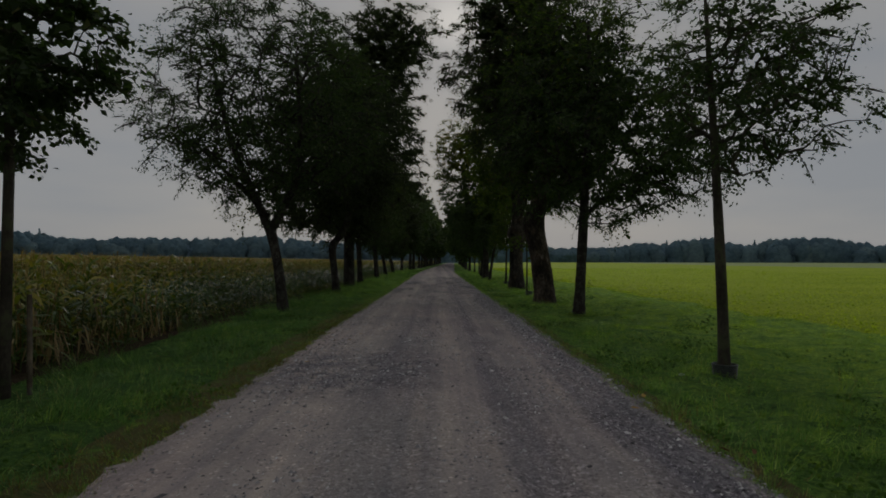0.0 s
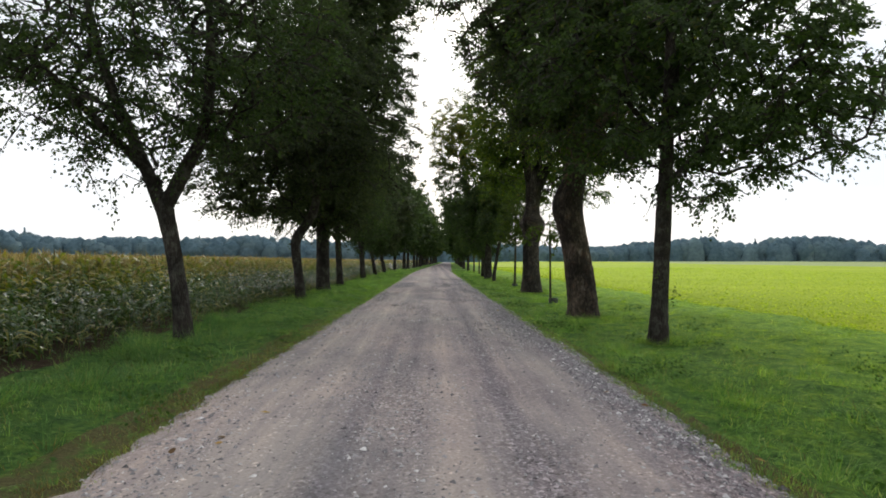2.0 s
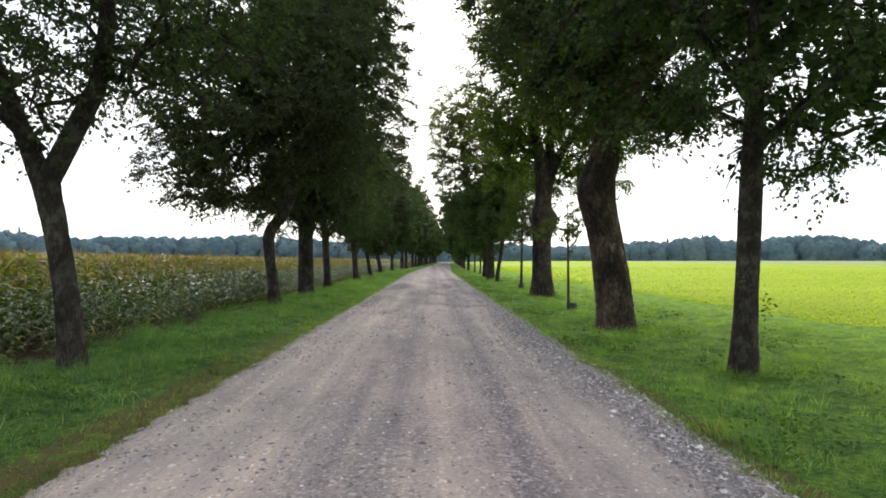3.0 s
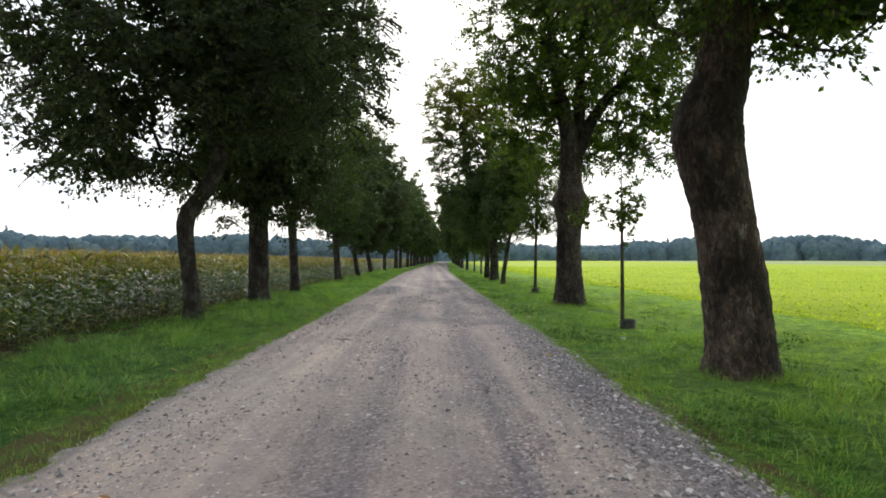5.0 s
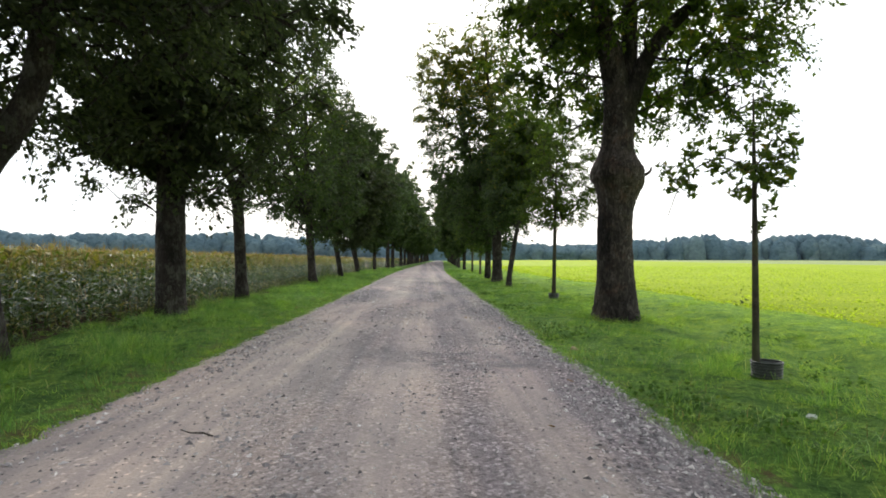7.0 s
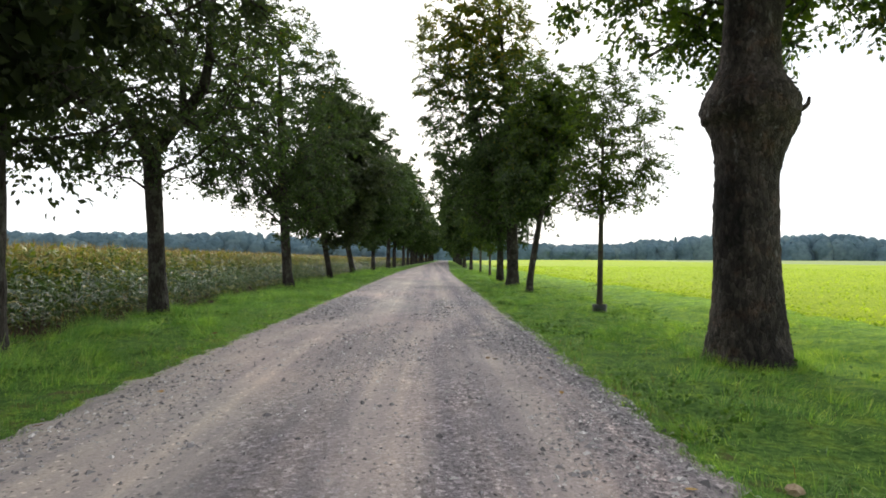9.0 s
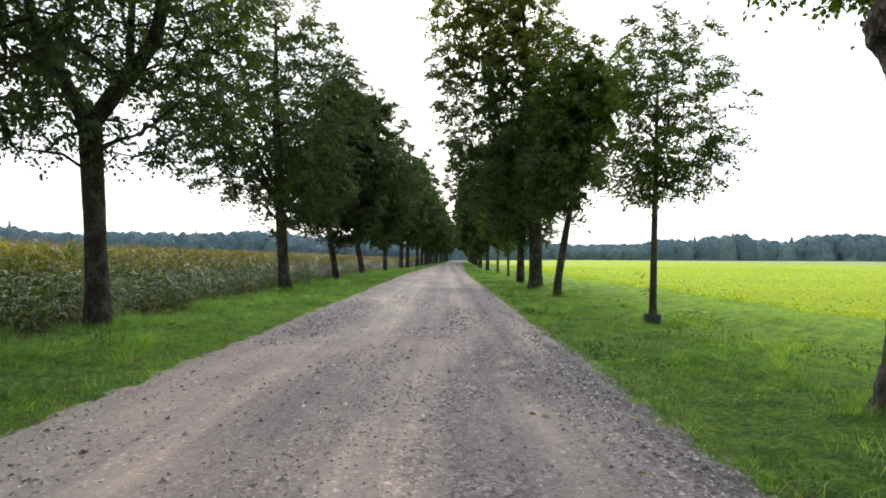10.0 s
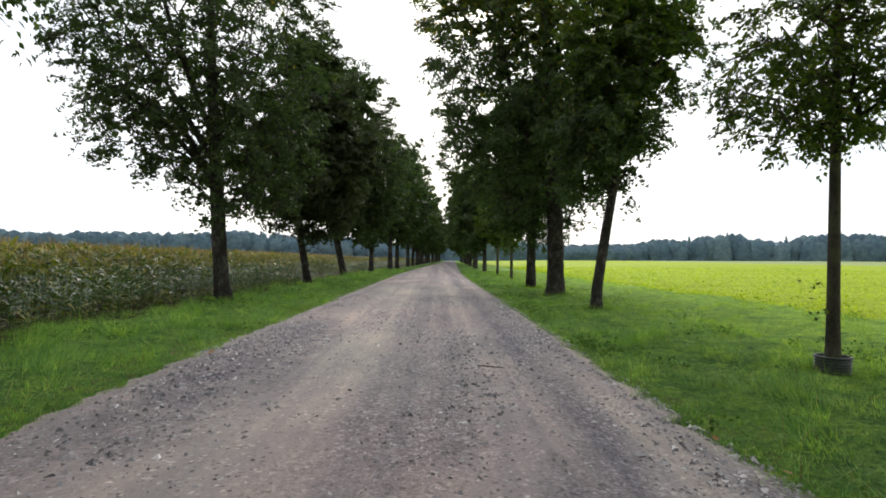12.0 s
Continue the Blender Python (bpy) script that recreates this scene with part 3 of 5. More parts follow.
# ---- ground sheet ----
def build_ground():
    ys = np.unique(np.concatenate([np.linspace(-1600, -40, 14), np.arange(-40, 0, 1.0), np.arange(0, 72, 0.25), np.arange(72, 110, 0.5), np.arange(110, 400, 5.0), np.linspace(400, 2400, 20)]))
    xs = np.unique(np.round(np.concatenate([[-2400, -1500, -800, -450, -250, -120, -60, -30, -16, -11, -8.5, -7.2], np.arange(-6.9, -2.65, 0.2), [-2.6, -2.0, 0, 1.8],
                                            np.arange(2.2, 11.7, 0.2), [12.2, 13, 14.5, 17, 22, 35, 60, 120, 250, 450, 800, 1500, 2400]]), 3))
    X = xs[None] + bend(np.clip(ys, None, 420))[:, None] * (np.abs(xs) < 100)[None]
    X = X + np.where(xs == 11.6, 0.35, 0.0)[None] * wobble(ys, 3)[:, None] + np.where(xs == -6.5, 0.09, 0.0)[None] * wobble(ys, 4)[:, None]
    Y = np.repeat(ys[:, None], len(xs), 1)
    Z = ground_height(X, Y)
    v = np.stack([X, Y, Z], -1).reshape(-1, 3)
    n, m = len(ys), len(xs)
    i, j = np.meshgrid(np.arange(n - 1), np.arange(m - 1), indexing="ij")
    f = np.stack([i * m + j, i * m + j + 1, (i + 1) * m + j + 1, (i + 1) * m + j], -1).reshape(-1, 4)
    me = mesh_of("ground", v, f, [SOIL, TURF, FIELD, EDGE, HAZED_FIELD, SHADED_TURF], True)
    zone = np.where(xs[:-1] < -6.3, 0, np.where(xs[:-1] < 11.6, 1, 2))
    # from x 120 on the field takes the colour with haze painted in
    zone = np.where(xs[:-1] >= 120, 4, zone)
    zone = np.where((xs[:-1] >= -3.5) & (xs[:-1] < 3.0), 3, zone)
    zone = np.repeat(zone[None], n - 1, 0)
    # west verge up to about y 30 gets the turf with painted shade
    zone[(zone == 1) & (xs[None, :-1] < 0) & (ys[:-1, None] + 2.5 * np.sin(2.1 * xs[None, :-1]) < 30)] = 5
    me.polygons.foreach_set("material_index", zone.ravel().astype(np.int32))
    tagged(new("ground", me), "flat farmland ground with grassy verges and open fields", "ground", kind="structure")


HOLES = [(1.2, 33.4, 1.3, 0.03), (0.9, 31.2, 0.5, 0.03), (1.6, 41.8, 0.55, 0.03), (1.8, 39.7, 0.5, 0.03), (1.9, 44.3, 0.4, 0.025)]
hole_rng = np.random.default_rng(5)
HOLES += [(hole_rng.uniform(-2, 2), hole_rng.uniform(2, 85), hole_rng.uniform(0.2, 0.5), 0.018) for _ in range(50)]


def road_height(x, y):
    """Crown, wheel ruts, lumps and shallow holes of the gravel."""
    x, y = np.asarray(x, float), np.asarray(y, float)
    u = x - bend(y) + 0.18
    z = 0.05 - 0.011 * u ** 2
    z = z - 0.022 * (np.exp(-((u - 0.95 - 0.12 * np.sin(y * 0.13)) / 0.28) ** 2) + np.exp(-((u + 1.05 + 0.12 * np.sin(y * 0.11)) / 0.3) ** 2))
    z = z + 0.008 * np.sin(5.1 * x + 2.3 * y) * np.sin(3.3 * y - 1.9 * x) + 0.006 * np.sin(9 * x) * np.sin(7.7 * y)
    for hx, hy, hr, hd in HOLES:
        z = z - hd * np.exp(-((u - hx) ** 2 + (0.7 * (y - hy)) ** 2) / hr ** 2)
    return z


def build_road():
    ys = np.concatenate([np.arange(-40, 0, 0.5), np.arange(0, 70, 0.13), np.arange(70, 90, 0.3), np.arange(90, 420, 2.0)])
    k = np.linspace(0, 1, 57)
    X = (road_left(ys) - 0.3)[:, None] * (1 - k)[None] + (road_right(ys) + 0.3)[:, None] * k[None]
    Y = np.repeat(ys[:, None], len(k), 1)
    edge = np.minimum(X - road_left(ys)[:, None], road_right(ys)[:, None] - X)
    ragged = 0.5 * np.sin(7.3 * Y + 4 * X) + 0.35 * np.sin(13.1 * Y - 6 * X) + 0.3 * np.sin(2.9 * Y + 9 * X) + 0.25 * np.sin(21 * Y + 2 * X)
    sink = np.clip(0.35 - (edge + 0.10 * ragged) / 0.5, 0, 1)
    Z = road_height(X, Y) * (1 - sink) + (ground_height(X, Y) - 0.035) * sink
    v = np.stack([X, Y, Z], -1).reshape(-1, 3)
    n, m = len(ys), len(k)
    i, j = np.meshgrid(np.arange(n - 1), np.arange(m - 1), indexing="ij")
    f = np.stack([i * m + j, i * m + j + 1, (i + 1) * m + j + 1, (i + 1) * m + j], -1).reshape(-1, 4)
    tagged(new("road", mesh_of("road", v, f, ROAD, True)), "grey compacted gravel road with worn wheel tracks", "road", kind="structure")


def build_stones():
    """Loose stones on the road, thicker along its edges."""
    rng = np.random.default_rng(11)
    n = 170000
    y = 1.5 + 60 * rng.random(n) ** 1.1
    edge = rng.random(n) < 0.36
    s = rng.random(n)
    inner = -0.09 + 2.58 * (2 * s - 1)
    rim = np.where(rng.random(n) < 0.18, road_left(y) - 0.1 + np.abs(rng.normal(0, 0.38, n)), road_right(y) + 0.14 - np.abs(rng.normal(0, 0.34, n)))
    x = np.where(edge, rim, inner + bend(y))
    patch = clumpy(x * 0.9 + 1.3, y * 0.35)
    bank = np.zeros(n, bool)
    for cx, cy, sx, sy in ((-1.95, 48.0, 0.75, 4.8), (-1.4, 9.8, 1.5, 1.7), (1.95, 25.0, 0.6, 5.0), (0.9, 48.0, 0.3, 4.0), (1.9, 41.0, 0.5, 2.5), (-2.35, 34.0, 0.3, 2.5)):
        bank |= ((x - cx) / sx) ** 2 + ((y - cy) / sy) ** 2 < rng.uniform(0.2, 1.1, n)
    strewn = 0.5 + 0.5 * np.sin(0.45 * y + 1.0) + 0.35 * np.sin(1.9 * y)
    strewn = strewn * np.where(y > 38, 0.3, 1.0)
    keep = (edge & (rng.random(n) < 0.6 * strewn)) | (bank & (rng.random(n) < 0.75)) | (rng.random(n) < 0.10 + 0.8 * np.clip(patch, 0, 1) ** 3)
    x, y, edge, bank, n = x[keep], y[keep], edge[keep], bank[keep], int(keep.sum())
    size = np.exp(rng.normal(-4.62, 0.5, n))
    size = np.clip(size * np.where(edge | bank, 1.4, 1.0), 0.007, 0.033)
    u = x - bend(y) + 0.18
    z = np.where((u > 2.66) | (u < -2.45), np.maximum(road_height(x, y) - 0.03, ground_height(x, y)), road_height(x, y))
    base = np.array([(1, 0, -0.5), (-0.5, 0.87, -0.5), (-0.5, -0.87, -0.5), (0, 0, 1)], float)
    tri = np.array([(0, 1, 3), (1, 2, 3), (2, 0, 3)])
    a = rng.uniform(0, 6.28, n)
    v = np.repeat(base[None], n, 0) * rng.uniform(0.6, 1.35, (n, 4, 1)) + rng.normal(0, 0.25, (n, 4, 3))
    v = v * np.array([1.3, 1.0, 0.52])
    c, sn = np.cos(a)[:, None], np.sin(a)[:, None]
    v = np.stack([v[..., 0] * c - v[..., 1] * sn, v[..., 0] * sn + v[..., 1] * c, v[..., 2]], -1) * size[:, None, None]
    v = v + np.stack([x, y, z + size * 0.25], -1)[:, None]
    f = (tri[None] + 4 * np.arange(n)[:, None, None]).reshape(-1, 3)
    tagged(new("loose_gravel", mesh_of("loose_gravel", v.reshape(-1, 3), f, STONE)), "loose grey gravel stones strewn over the road", "gravel", kind="stuff")


# ---- grass ----
def blades(x, y, z, height, width, rng, lean=0.5):
    """Bent blades of three triangles."""
    n = len(x)
    a = rng.uniform(0, 6.28, n)
    d = np.stack([np.cos(a), np.sin(a), np.zeros(n)], -1)
    s = np.stack([-np.sin(a), np.cos(a), np.zeros(n)], -1) * width[:, None] * 0.5
    p = np.stack([x, y, z], -1)
    bow = np.abs(rng.normal(0, lean, n))[:, None] * height[:, None]
    up = np.array([0, 0, 1.0])
    mid = p + d * bow * 0.35 + up * height[:, None] * 0.6
    tip = p + d * bow * 1.1 + up * (height[:, None] * (1.0 - 0.25 * np.clip(bow / height[:, None], 0, 2)))
    v = np.stack([p - s, p + s, mid - s * 0.8, mid + s * 0.8, tip], 1).reshape(-1, 3)
    f = np.array([(0, 1, 3), (0, 3, 2), (2, 3, 4)])
    return v, (f[None] + 5 * np.arange(n)[:, None, None]).reshape(-1, 3)


def tufts(x, y, height, spread, width, each, rng):
    """Tussocks of slim one-triangle blades that part from a common foot and lie over with their neighbours."""
    n = len(x) * each
    own = np.repeat(np.arange(len(x)), each)
    a = rng.uniform(0, 6.28, n)
    d = np.stack([np.cos(a), np.sin(a)], -1)
    swirl = 2.2 * np.sin(0.8 * x + 0.5 * np.sin(0.9 * y)) + 1.8 * np.sin(0.7 * y + 1.1)
    lay = np.stack([np.cos(swirl), np.sin(swirl)], -1)[own]
    h = height[own] * rng.uniform(0.55, 1.25, n)
    foot = np.stack([x, y], -1)[own] + d * (spread[own] * np.sqrt(rng.random(n)))[:, None]
    over = d * rng.uniform(0.2, 0.95, n)[:, None] + lay * rng.uniform(0.15, 0.8, n)[:, None]
    rise = h * np.sqrt(np.clip(1 - 0.62 * np.sum(over ** 2, 1), 0.1, 1))
    p = np.concatenate([foot, (ground_height(foot[:, 0], foot[:, 1]) - 0.012)[:, None]], 1)
    tip = p + np.concatenate([over * h[:, None], rise[:, None]], 1)
    b = rng.uniform(0, 6.28, n)
    s = np.stack([np.cos(b), np.sin(b), np.zeros(n)], -1) * (width[own] * rng.uniform(0.7, 1.3, n))[:, None] * 0.5
    return np.stack([p - s, p + s, tip], 1).reshape(-1, 3), np.arange(3 * n).reshape(-1, 3), own


def clumpy(x, y):
    return 0.5 + 0.5 * np.sin(1.9 * x + 0.7 * np.sin(1.3 * y)) * np.sin(1.4 * y + 0.9 * np.sin(1.1 * x)) + 0.3 * np.sin(4.3 * x + 1) * np.sin(3.7 * y)


TRUNKS = [(-5.42, 20.65, 0.22), (-5.7, 33.1, 0.22), (-5.95, 39.6, 0.4), (-5.94, 45.3, 0.25), (-6.02, 58.7, 0.27), (4.95, 20.75, 0.22), (4.86, 26.96, 0.52), (5.28, 39.5, 0.6), (5.15, 57.6, 0.18), (5.3, 64.2, 0.4), (5.39, 70.9, 0.22)]


def build_grass():
    rng = np.random.default_rng(21)
    for side, name, count, label in ((-1, "west_verge_grass", 14500, "rough green grass along the maize field edge"), (1, "east_verge_grass", 25000, "rough green grass with longer tufts under the trees")):
        y = np.where(rng.random(count) < 0.82, 1.0 + 59 * rng.random(count), 60 + 50 * rng.random(count) ** 1.4)
        r = rng.random(count)
        if side < 0:
            x = road_left(y) + 0.14 + 0.15 * wobble(1.7 * y, 7) - 4.2 * r ** 1.05
        else:
            x = road_right(y) - 0.12 - 0.15 * wobble(1.7 * y, 8) + 8.8 * r ** 1.35
        cl = clumpy(x, y)
        keep = rng.random(count) < (0.42 + 0.5 * cl) * (0.45 + 0.65 * np.clip(clumpy(2.6 * x + 5, 2.2 * y), 0, 1))
        keep &= (side > 0) | (x > -5.9 - 0.25 * wobble(y, 9) - np.clip((y - 14) / 12, 0, 1.0)) | (rng.random(count) < 0.12)
        x, y, cl = x[keep], y[keep], cl[keep]
        gap = np.where(side < 0, road_left(y) - x, x - road_right(y))
        tuft = np.clip(clumpy(2.6 * x + 5, 2.2 * y), 0, 1.4)
        h = (0.04 + 0.07 * np.clip(cl, 0, 1.3) ** 2 + 0.19 * tuft ** 3 * np.clip(cl, 0.2, 1) + 0.05 * rng.random(len(x)) ** 3) * np.clip(0.4 + gap / 0.9, 0.3, 1)
        if side < 0:
            h = h * (1.1 + 0.6 * np.clip((gap - 0.9) / 1.3, 0, 1))
        else:
            h = h * (1 - 0.35 * np.clip((gap - 3.0) / 3.0, 0, 1))
        feet = [(tx + (tr + 0.03 + 0.25 * rng.random() ** 2) * math.cos(q), ty + (tr + 0.03 + 0.25 * rng.random() ** 2) * math.sin(q)) for tx, ty, tr in TRUNKS if tx * side > 0 for q in rng.uniform(0, 6.28, int(30 + 50 * tr))]
        feet = np.array(feet)
        x, y = np.concatenate([x, feet[:, 0]]), np.concatenate([y, feet[:, 1]])
        h, gap = np.concatenate([h, rng.uniform(0.12, 0.26, len(feet))]), np.concatenate([gap, np.full(len(feet), 3.0)])
        far = np.clip((y - 58) / 30, 0, 1)
        v, f, own = tufts(x, y, h, rng.uniform(0.06, 0.20, len(x)) * (1 + far), 0.0072 + 0.02 * far, 24, rng)
        turfs = mesh_of(name, v, f, [GRASS, MEADOW, STRAW, SHADED_GRASS])
        bx, by, bg = x[own], y[own], gap[own]
        sort = (bx - bend(by) + rng.normal(0, 1.5, len(bx)) > 6.0).astype(np.int32)
        dry = np.clip(0.95 - bg / (1.1 if side < 0 else 0.5), 0.04, 0.72) * np.clip((32 - by) / 14, 0.12, 1)
        # blades with the shade in their colour, west side below y 30
        sort[(bx < 0) & (by + rng.normal(0, 4, len(bx)) < 30)] = 3
        sort[rng.random(len(bx)) < dry] = 2
        turfs.polygons.foreach_set("material_index", sort)
        tagged(new(name, turfs), label, "grass", kind="stuff")
    # short ragged fringe that creeps over the gravel
    n = 9000
    y = 1.5 + 58 * rng.random(n)
    east = rng.random(n) < 0.5
    creep = rng.normal(0.0, np.where(east, 0.13, 0.17), n) + 0.12 * wobble(2.3 * y, 11)
    x = np.where(east, road_right(y) + 0.04 + creep, road_left(y) - 0.10 - creep)
    v, f, own = tufts(x, y, rng.uniform(0.035, 0.10, n), rng.uniform(0.03, 0.10, n), np.full(n, 0.006), 14, rng)
    fringe = mesh_of("edge_grass", v, f, [GRASS, STRAW])
    fringe.polygons.foreach_set("material_index", (rng.random(len(own)) < np.where(east, 0.25, 0.6)[own] * np.clip((34 - y[own]) / 16, 0.2, 1)).astype(np.int32))
    tagged(new("edge_grass", fringe), "short half-dry grass fraying over the gravel edge", "grass", kind="stuff")
    n = 26000
    y = 1.5 + 56 * rng.random(n)
    east = rng.random(n) < 0.55
    x = np.where(east, road_right(y) + 0.1 + 3.2 * rng.random(n) ** 1.5, road_left(y) - 0.35 - 2.6 * rng.random(n))
    keep = clumpy(1.7 * x + 2, 1.3 * y + 1) > 0.62
    x, y = x[keep], y[keep]
    v, f = blades(x, y, ground_height(x, y) - 0.01, rng.uniform(0.10, 0.20, len(x)), rng.uniform(0.005, 0.008, len(x)), rng, 1.6)
    longer = mesh_of("long_grass", v, f, [GRASS, STRAW, SHADED_GRASS])
    longer.polygons.foreach_set("material_index", np.repeat(np.where(rng.random(len(x)) < 0.15, 1, np.where((x < 0) & (y < 30), 2, 0)), 3).astype(np.int32))
    tagged(new("long_grass", longer), "longer grass blades bending over in tufts", "grass", kind="stuff")
    n = 9000
    y = 1.5 + 75 * rng.random(n) ** 1.4
    east = rng.random(n) < 0.6
    x = np.where(east, road_right(y) + 0.25 + 5.5 * rng.random(n) ** 1.6, road_left(y) - 0.25 - 3.0 * rng.random(n))
    keep = clumpy(x * 0.8 + 3, y * 0.7) > 0.75
    x, y = x[keep], y[keep]
    c = np.repeat(np.stack([x, y, ground_height(x, y) + 0.06], -1), 7, 0) + rng.normal(0, 1, (7 * len(x), 3)) * np.array([0.10, 0.10, 0.05])
    v, f = leaf_cloud(c, rng.uniform(0.035, 0.08, len(c)), rng, 0.0, 0.7)
    tagged(new("verge_weeds", mesh_of("verge_weeds", v, f, WEED)), "low broad-leaved weeds among the verge grass", "weeds", kind="stuff")


def build_crop():
    rng = np.random.default_rng(31)
    n = 46000
    y = -2 + 150 * rng.random(n) ** 1.3
    x = 11.3 + bend(y) + 0.4 * wobble(y, 3) + 50 * rng.random(n) ** 2.0
    size = (0.045 + 0.05 * rng.random(n)) * (1 + 0.006 * y) * (0.75 + 0.6 * np.clip(clumpy(1.4 * x, 1.1 * y), 0, 1))
    c = np.stack([x, y, 0.03 + 0.09 * rng.random(n) + ground_height(x, y)], -1)
    v, f = leaf_cloud(c, size, rng, 0.0, 0.5)
    tagged(new("field_crop", mesh_of("field_crop", v, f, CROP)), "low bright yellow-green leafy crop in an open field", "crop", kind="stuff")


# ---- trees ----
def build_tree(place, trunk, limbs, crown, clumps, leaves, leaf, tint, bark, label, seed, spread=0.55, sides=14, knobs=0.04, flare=0.10, twig=0.010, low_shoots=0, core=0.6, thick=0.96):
    """trunk: rows of (dx, dy, z, radius); limbs: lists of such rows; crown: ellipsoids (dx, dy, z, rx, ry, rz)."""
    rng = np.random.default_rng(seed)
    clumps, leaves, spread = int(clumps * 2.3), int(leaves * 1.7), spread * 1.1
    root = thing("avenue_tree", (place[0], place[1], float(ground_height(place[0], place[1])) - 0.03), label, "tree", "trees of the avenue")
    line = smooth_line(trunk, 7)
    line[:, 3] *= thick
    stem = part("trunk", tube_mesh("trunk", line[:, :3], line[:, 3], sides, bark, rng, knobs, flare), root)
    nodes, tips = [], []
    low = min(c[2] - c[5] for c in crown)
    for p in line[::2]:
        if p[2] > low - 0.3:
            nodes.append(p[:3])
    for limb in limbs:
        l = smooth_line(limb, 6)
        part("limb", tube_mesh("limb", l[:, :3], l[:, 3], max(6, sides - 5), bark, rng, knobs * 0.7), stem)
        nodes += [p[:3] for p in l[2:] if p[2] > low - 0.3]
        if l[-1, 2] > low:
            tips.append(l[[-9, -7, -5, -3, -1], :3])
    # clump centres through the crown, denser towards its skin
    spots = []
    weight = np.array([c[3] * c[4] * c[5] for c in crown])
    weight = weight / weight.sum()
    tries = 0
    gap = 0.75 * (sum(c[3] * c[4] * c[5] for c in crown) * 4.19 / clumps) ** (1 / 3)
    while len(spots) < clumps and tries < clumps * 30:
        tries += 1
        c = crown[rng.choice(len(crown), p=weight)]
        d = rng.normal(0, 1, 3)
        d /= np.linalg.norm(d)
        d *= rng.random() ** 0.42 * (1 + 0.10 * math.sin(6 * d[0] + seed) + 0.10 * math.sin(5 * d[2] + 2 * d[1] + seed))
        p = np.array([c[0] + d[0] * c[3], c[1] + d[1] * c[4], c[2] + d[2] * c[5]])
        if all((p[0] - q[0]) ** 2 + (p[1] - q[1]) ** 2 + (p[2] - q[2]) ** 2 > gap * gap * 0.5 for q in spots):
            spots.append(p)
    spots = np.array(spots)
    fixed = np.array(nodes)
    order = np.argsort([np.min(np.linalg.norm(fixed - s, axis=1)) for s in spots])
    pts, owner = [np.array(q) for q in nodes], [-1] * len(nodes)
    ways, count = [], []
    for s in spots[order]:
        arr = np.array(pts)
        delta = s - arr
        cost = np.linalg.norm(delta, axis=1) + 0.7 * np.clip(0.35 * np.linalg.norm(delta[:, :2], axis=1) - delta[:, 2], 0, None)
        b = int(np.argmin(cost))
        a = arr[b]
        mid = a * 0.5 + s * 0.5 + rng.normal(0, 0.09, 3) * np.linalg.norm(s - a) + np.array([0, 0, 0.06 * np.linalg.norm(s - a)])
        way = np.array([a, a * 0.6 + mid * 0.4 + rng.normal(0, 0.02, 3), mid, mid * 0.45 + s * 0.55, s])
        me_id = len(ways)
        ways.append(way)
        count.append(1)
        o = owner[b]
        while o >= 0:
            count[o] += 1
            o = ways_parent[o]
        if me_id == 0:
            ways_parent = []
        ways_parent.append(owner[b])
        for q in way[2:]:
            pts.append(q)
            owner.append(me_id)
    pieces = []
    for way, c in zip(ways, count):
        if c < (3 if sides <= 8 else 2 if place[1] > 56 else 0):
            continue
        r0 = min(twig * (1 + c) ** 0.52, 5.5 * twig)
        way = way if c > 3 else way[[0, 2, 4]]
        v, f, _ = tube(way, np.linspace(r0, max(twig * 0.5, r0 * 0.45), len(way)), 5 if c > 3 else 3)
        pieces.append((v[:-2], f))
    v, f = joined(pieces)
    tagged(part("branchwork", mesh_of("branchwork", v, f, bark, True), root), kind="stuff")
    # leaves in flat drooping sprays that spring from the ends of the branches
    ways += tips * 2
    share = np.exp(rng.normal(0, 0.32, len(ways)))
    per = rng.poisson(leaves / 13.0 * share / share.sum()) + 2
    whose = np.repeat(np.arange(len(ways)), per)
    ends, mids = np.array([w[-1] for w in ways])[whose], np.array([w[2] for w in ways])[whose]
    k = (rng.random(len(whose)) ** 1.2)[:, None]
    root_at = ends * (1 - k) + mids * k
    heart = np.average([c[:3] for c in crown], axis=0, weights=weight)
    out = root_at - heart
    out /= np.linalg.norm(out, axis=1)[:, None] + 0.3
    aim = out * np.array([0.7, 0.7, 0.45]) + rng.normal(0, 0.6, out.shape) * np.array([1, 1, 0.5])
    aim /= np.linalg.norm(aim, axis=1)[:, None]
    reach = spread * rng.uniform(0.55, 1.45, len(whose))
    face = np.array([0, 0, 1.0]) + 0.25 * out + rng.normal(0, 0.3, out.shape)
    wing = np.cross(face, aim)
    wing /= np.linalg.norm(wing, axis=1)[:, None] + 1e-9
    per_leaf = rng.poisson(12.0, len(whose)) + 1
    which = np.repeat(np.arange(len(whose)), per_leaf)
    q = rng.random(len(which)) ** 0.9
    off = rng.uniform(-1, 1, len(which)) * (0.42 - 0.24 * q)
    pos = root_at[which] + aim[which] * (reach[which] * q)[:, None] + wing[which] * (reach[which] * off)[:, None] + rng.normal(0, 0.3 * leaf, (len(which), 3))
    pos[:, 2] -= 0.38 * reach[which] * q ** 2
    point = aim[which] * 0.8 + wing[which] * (np.sign(off) * 0.7)[:, None]
    sky = face[which]
    keep = rng.random(len(whose)) < (0.25 if sides > 8 else 0.0)
    root_at, aim, reach = root_at[keep], aim[keep], reach[keep]
    tip = root_at + aim * reach[:, None] - np.array([0, 0, 0.36]) * reach[:, None]
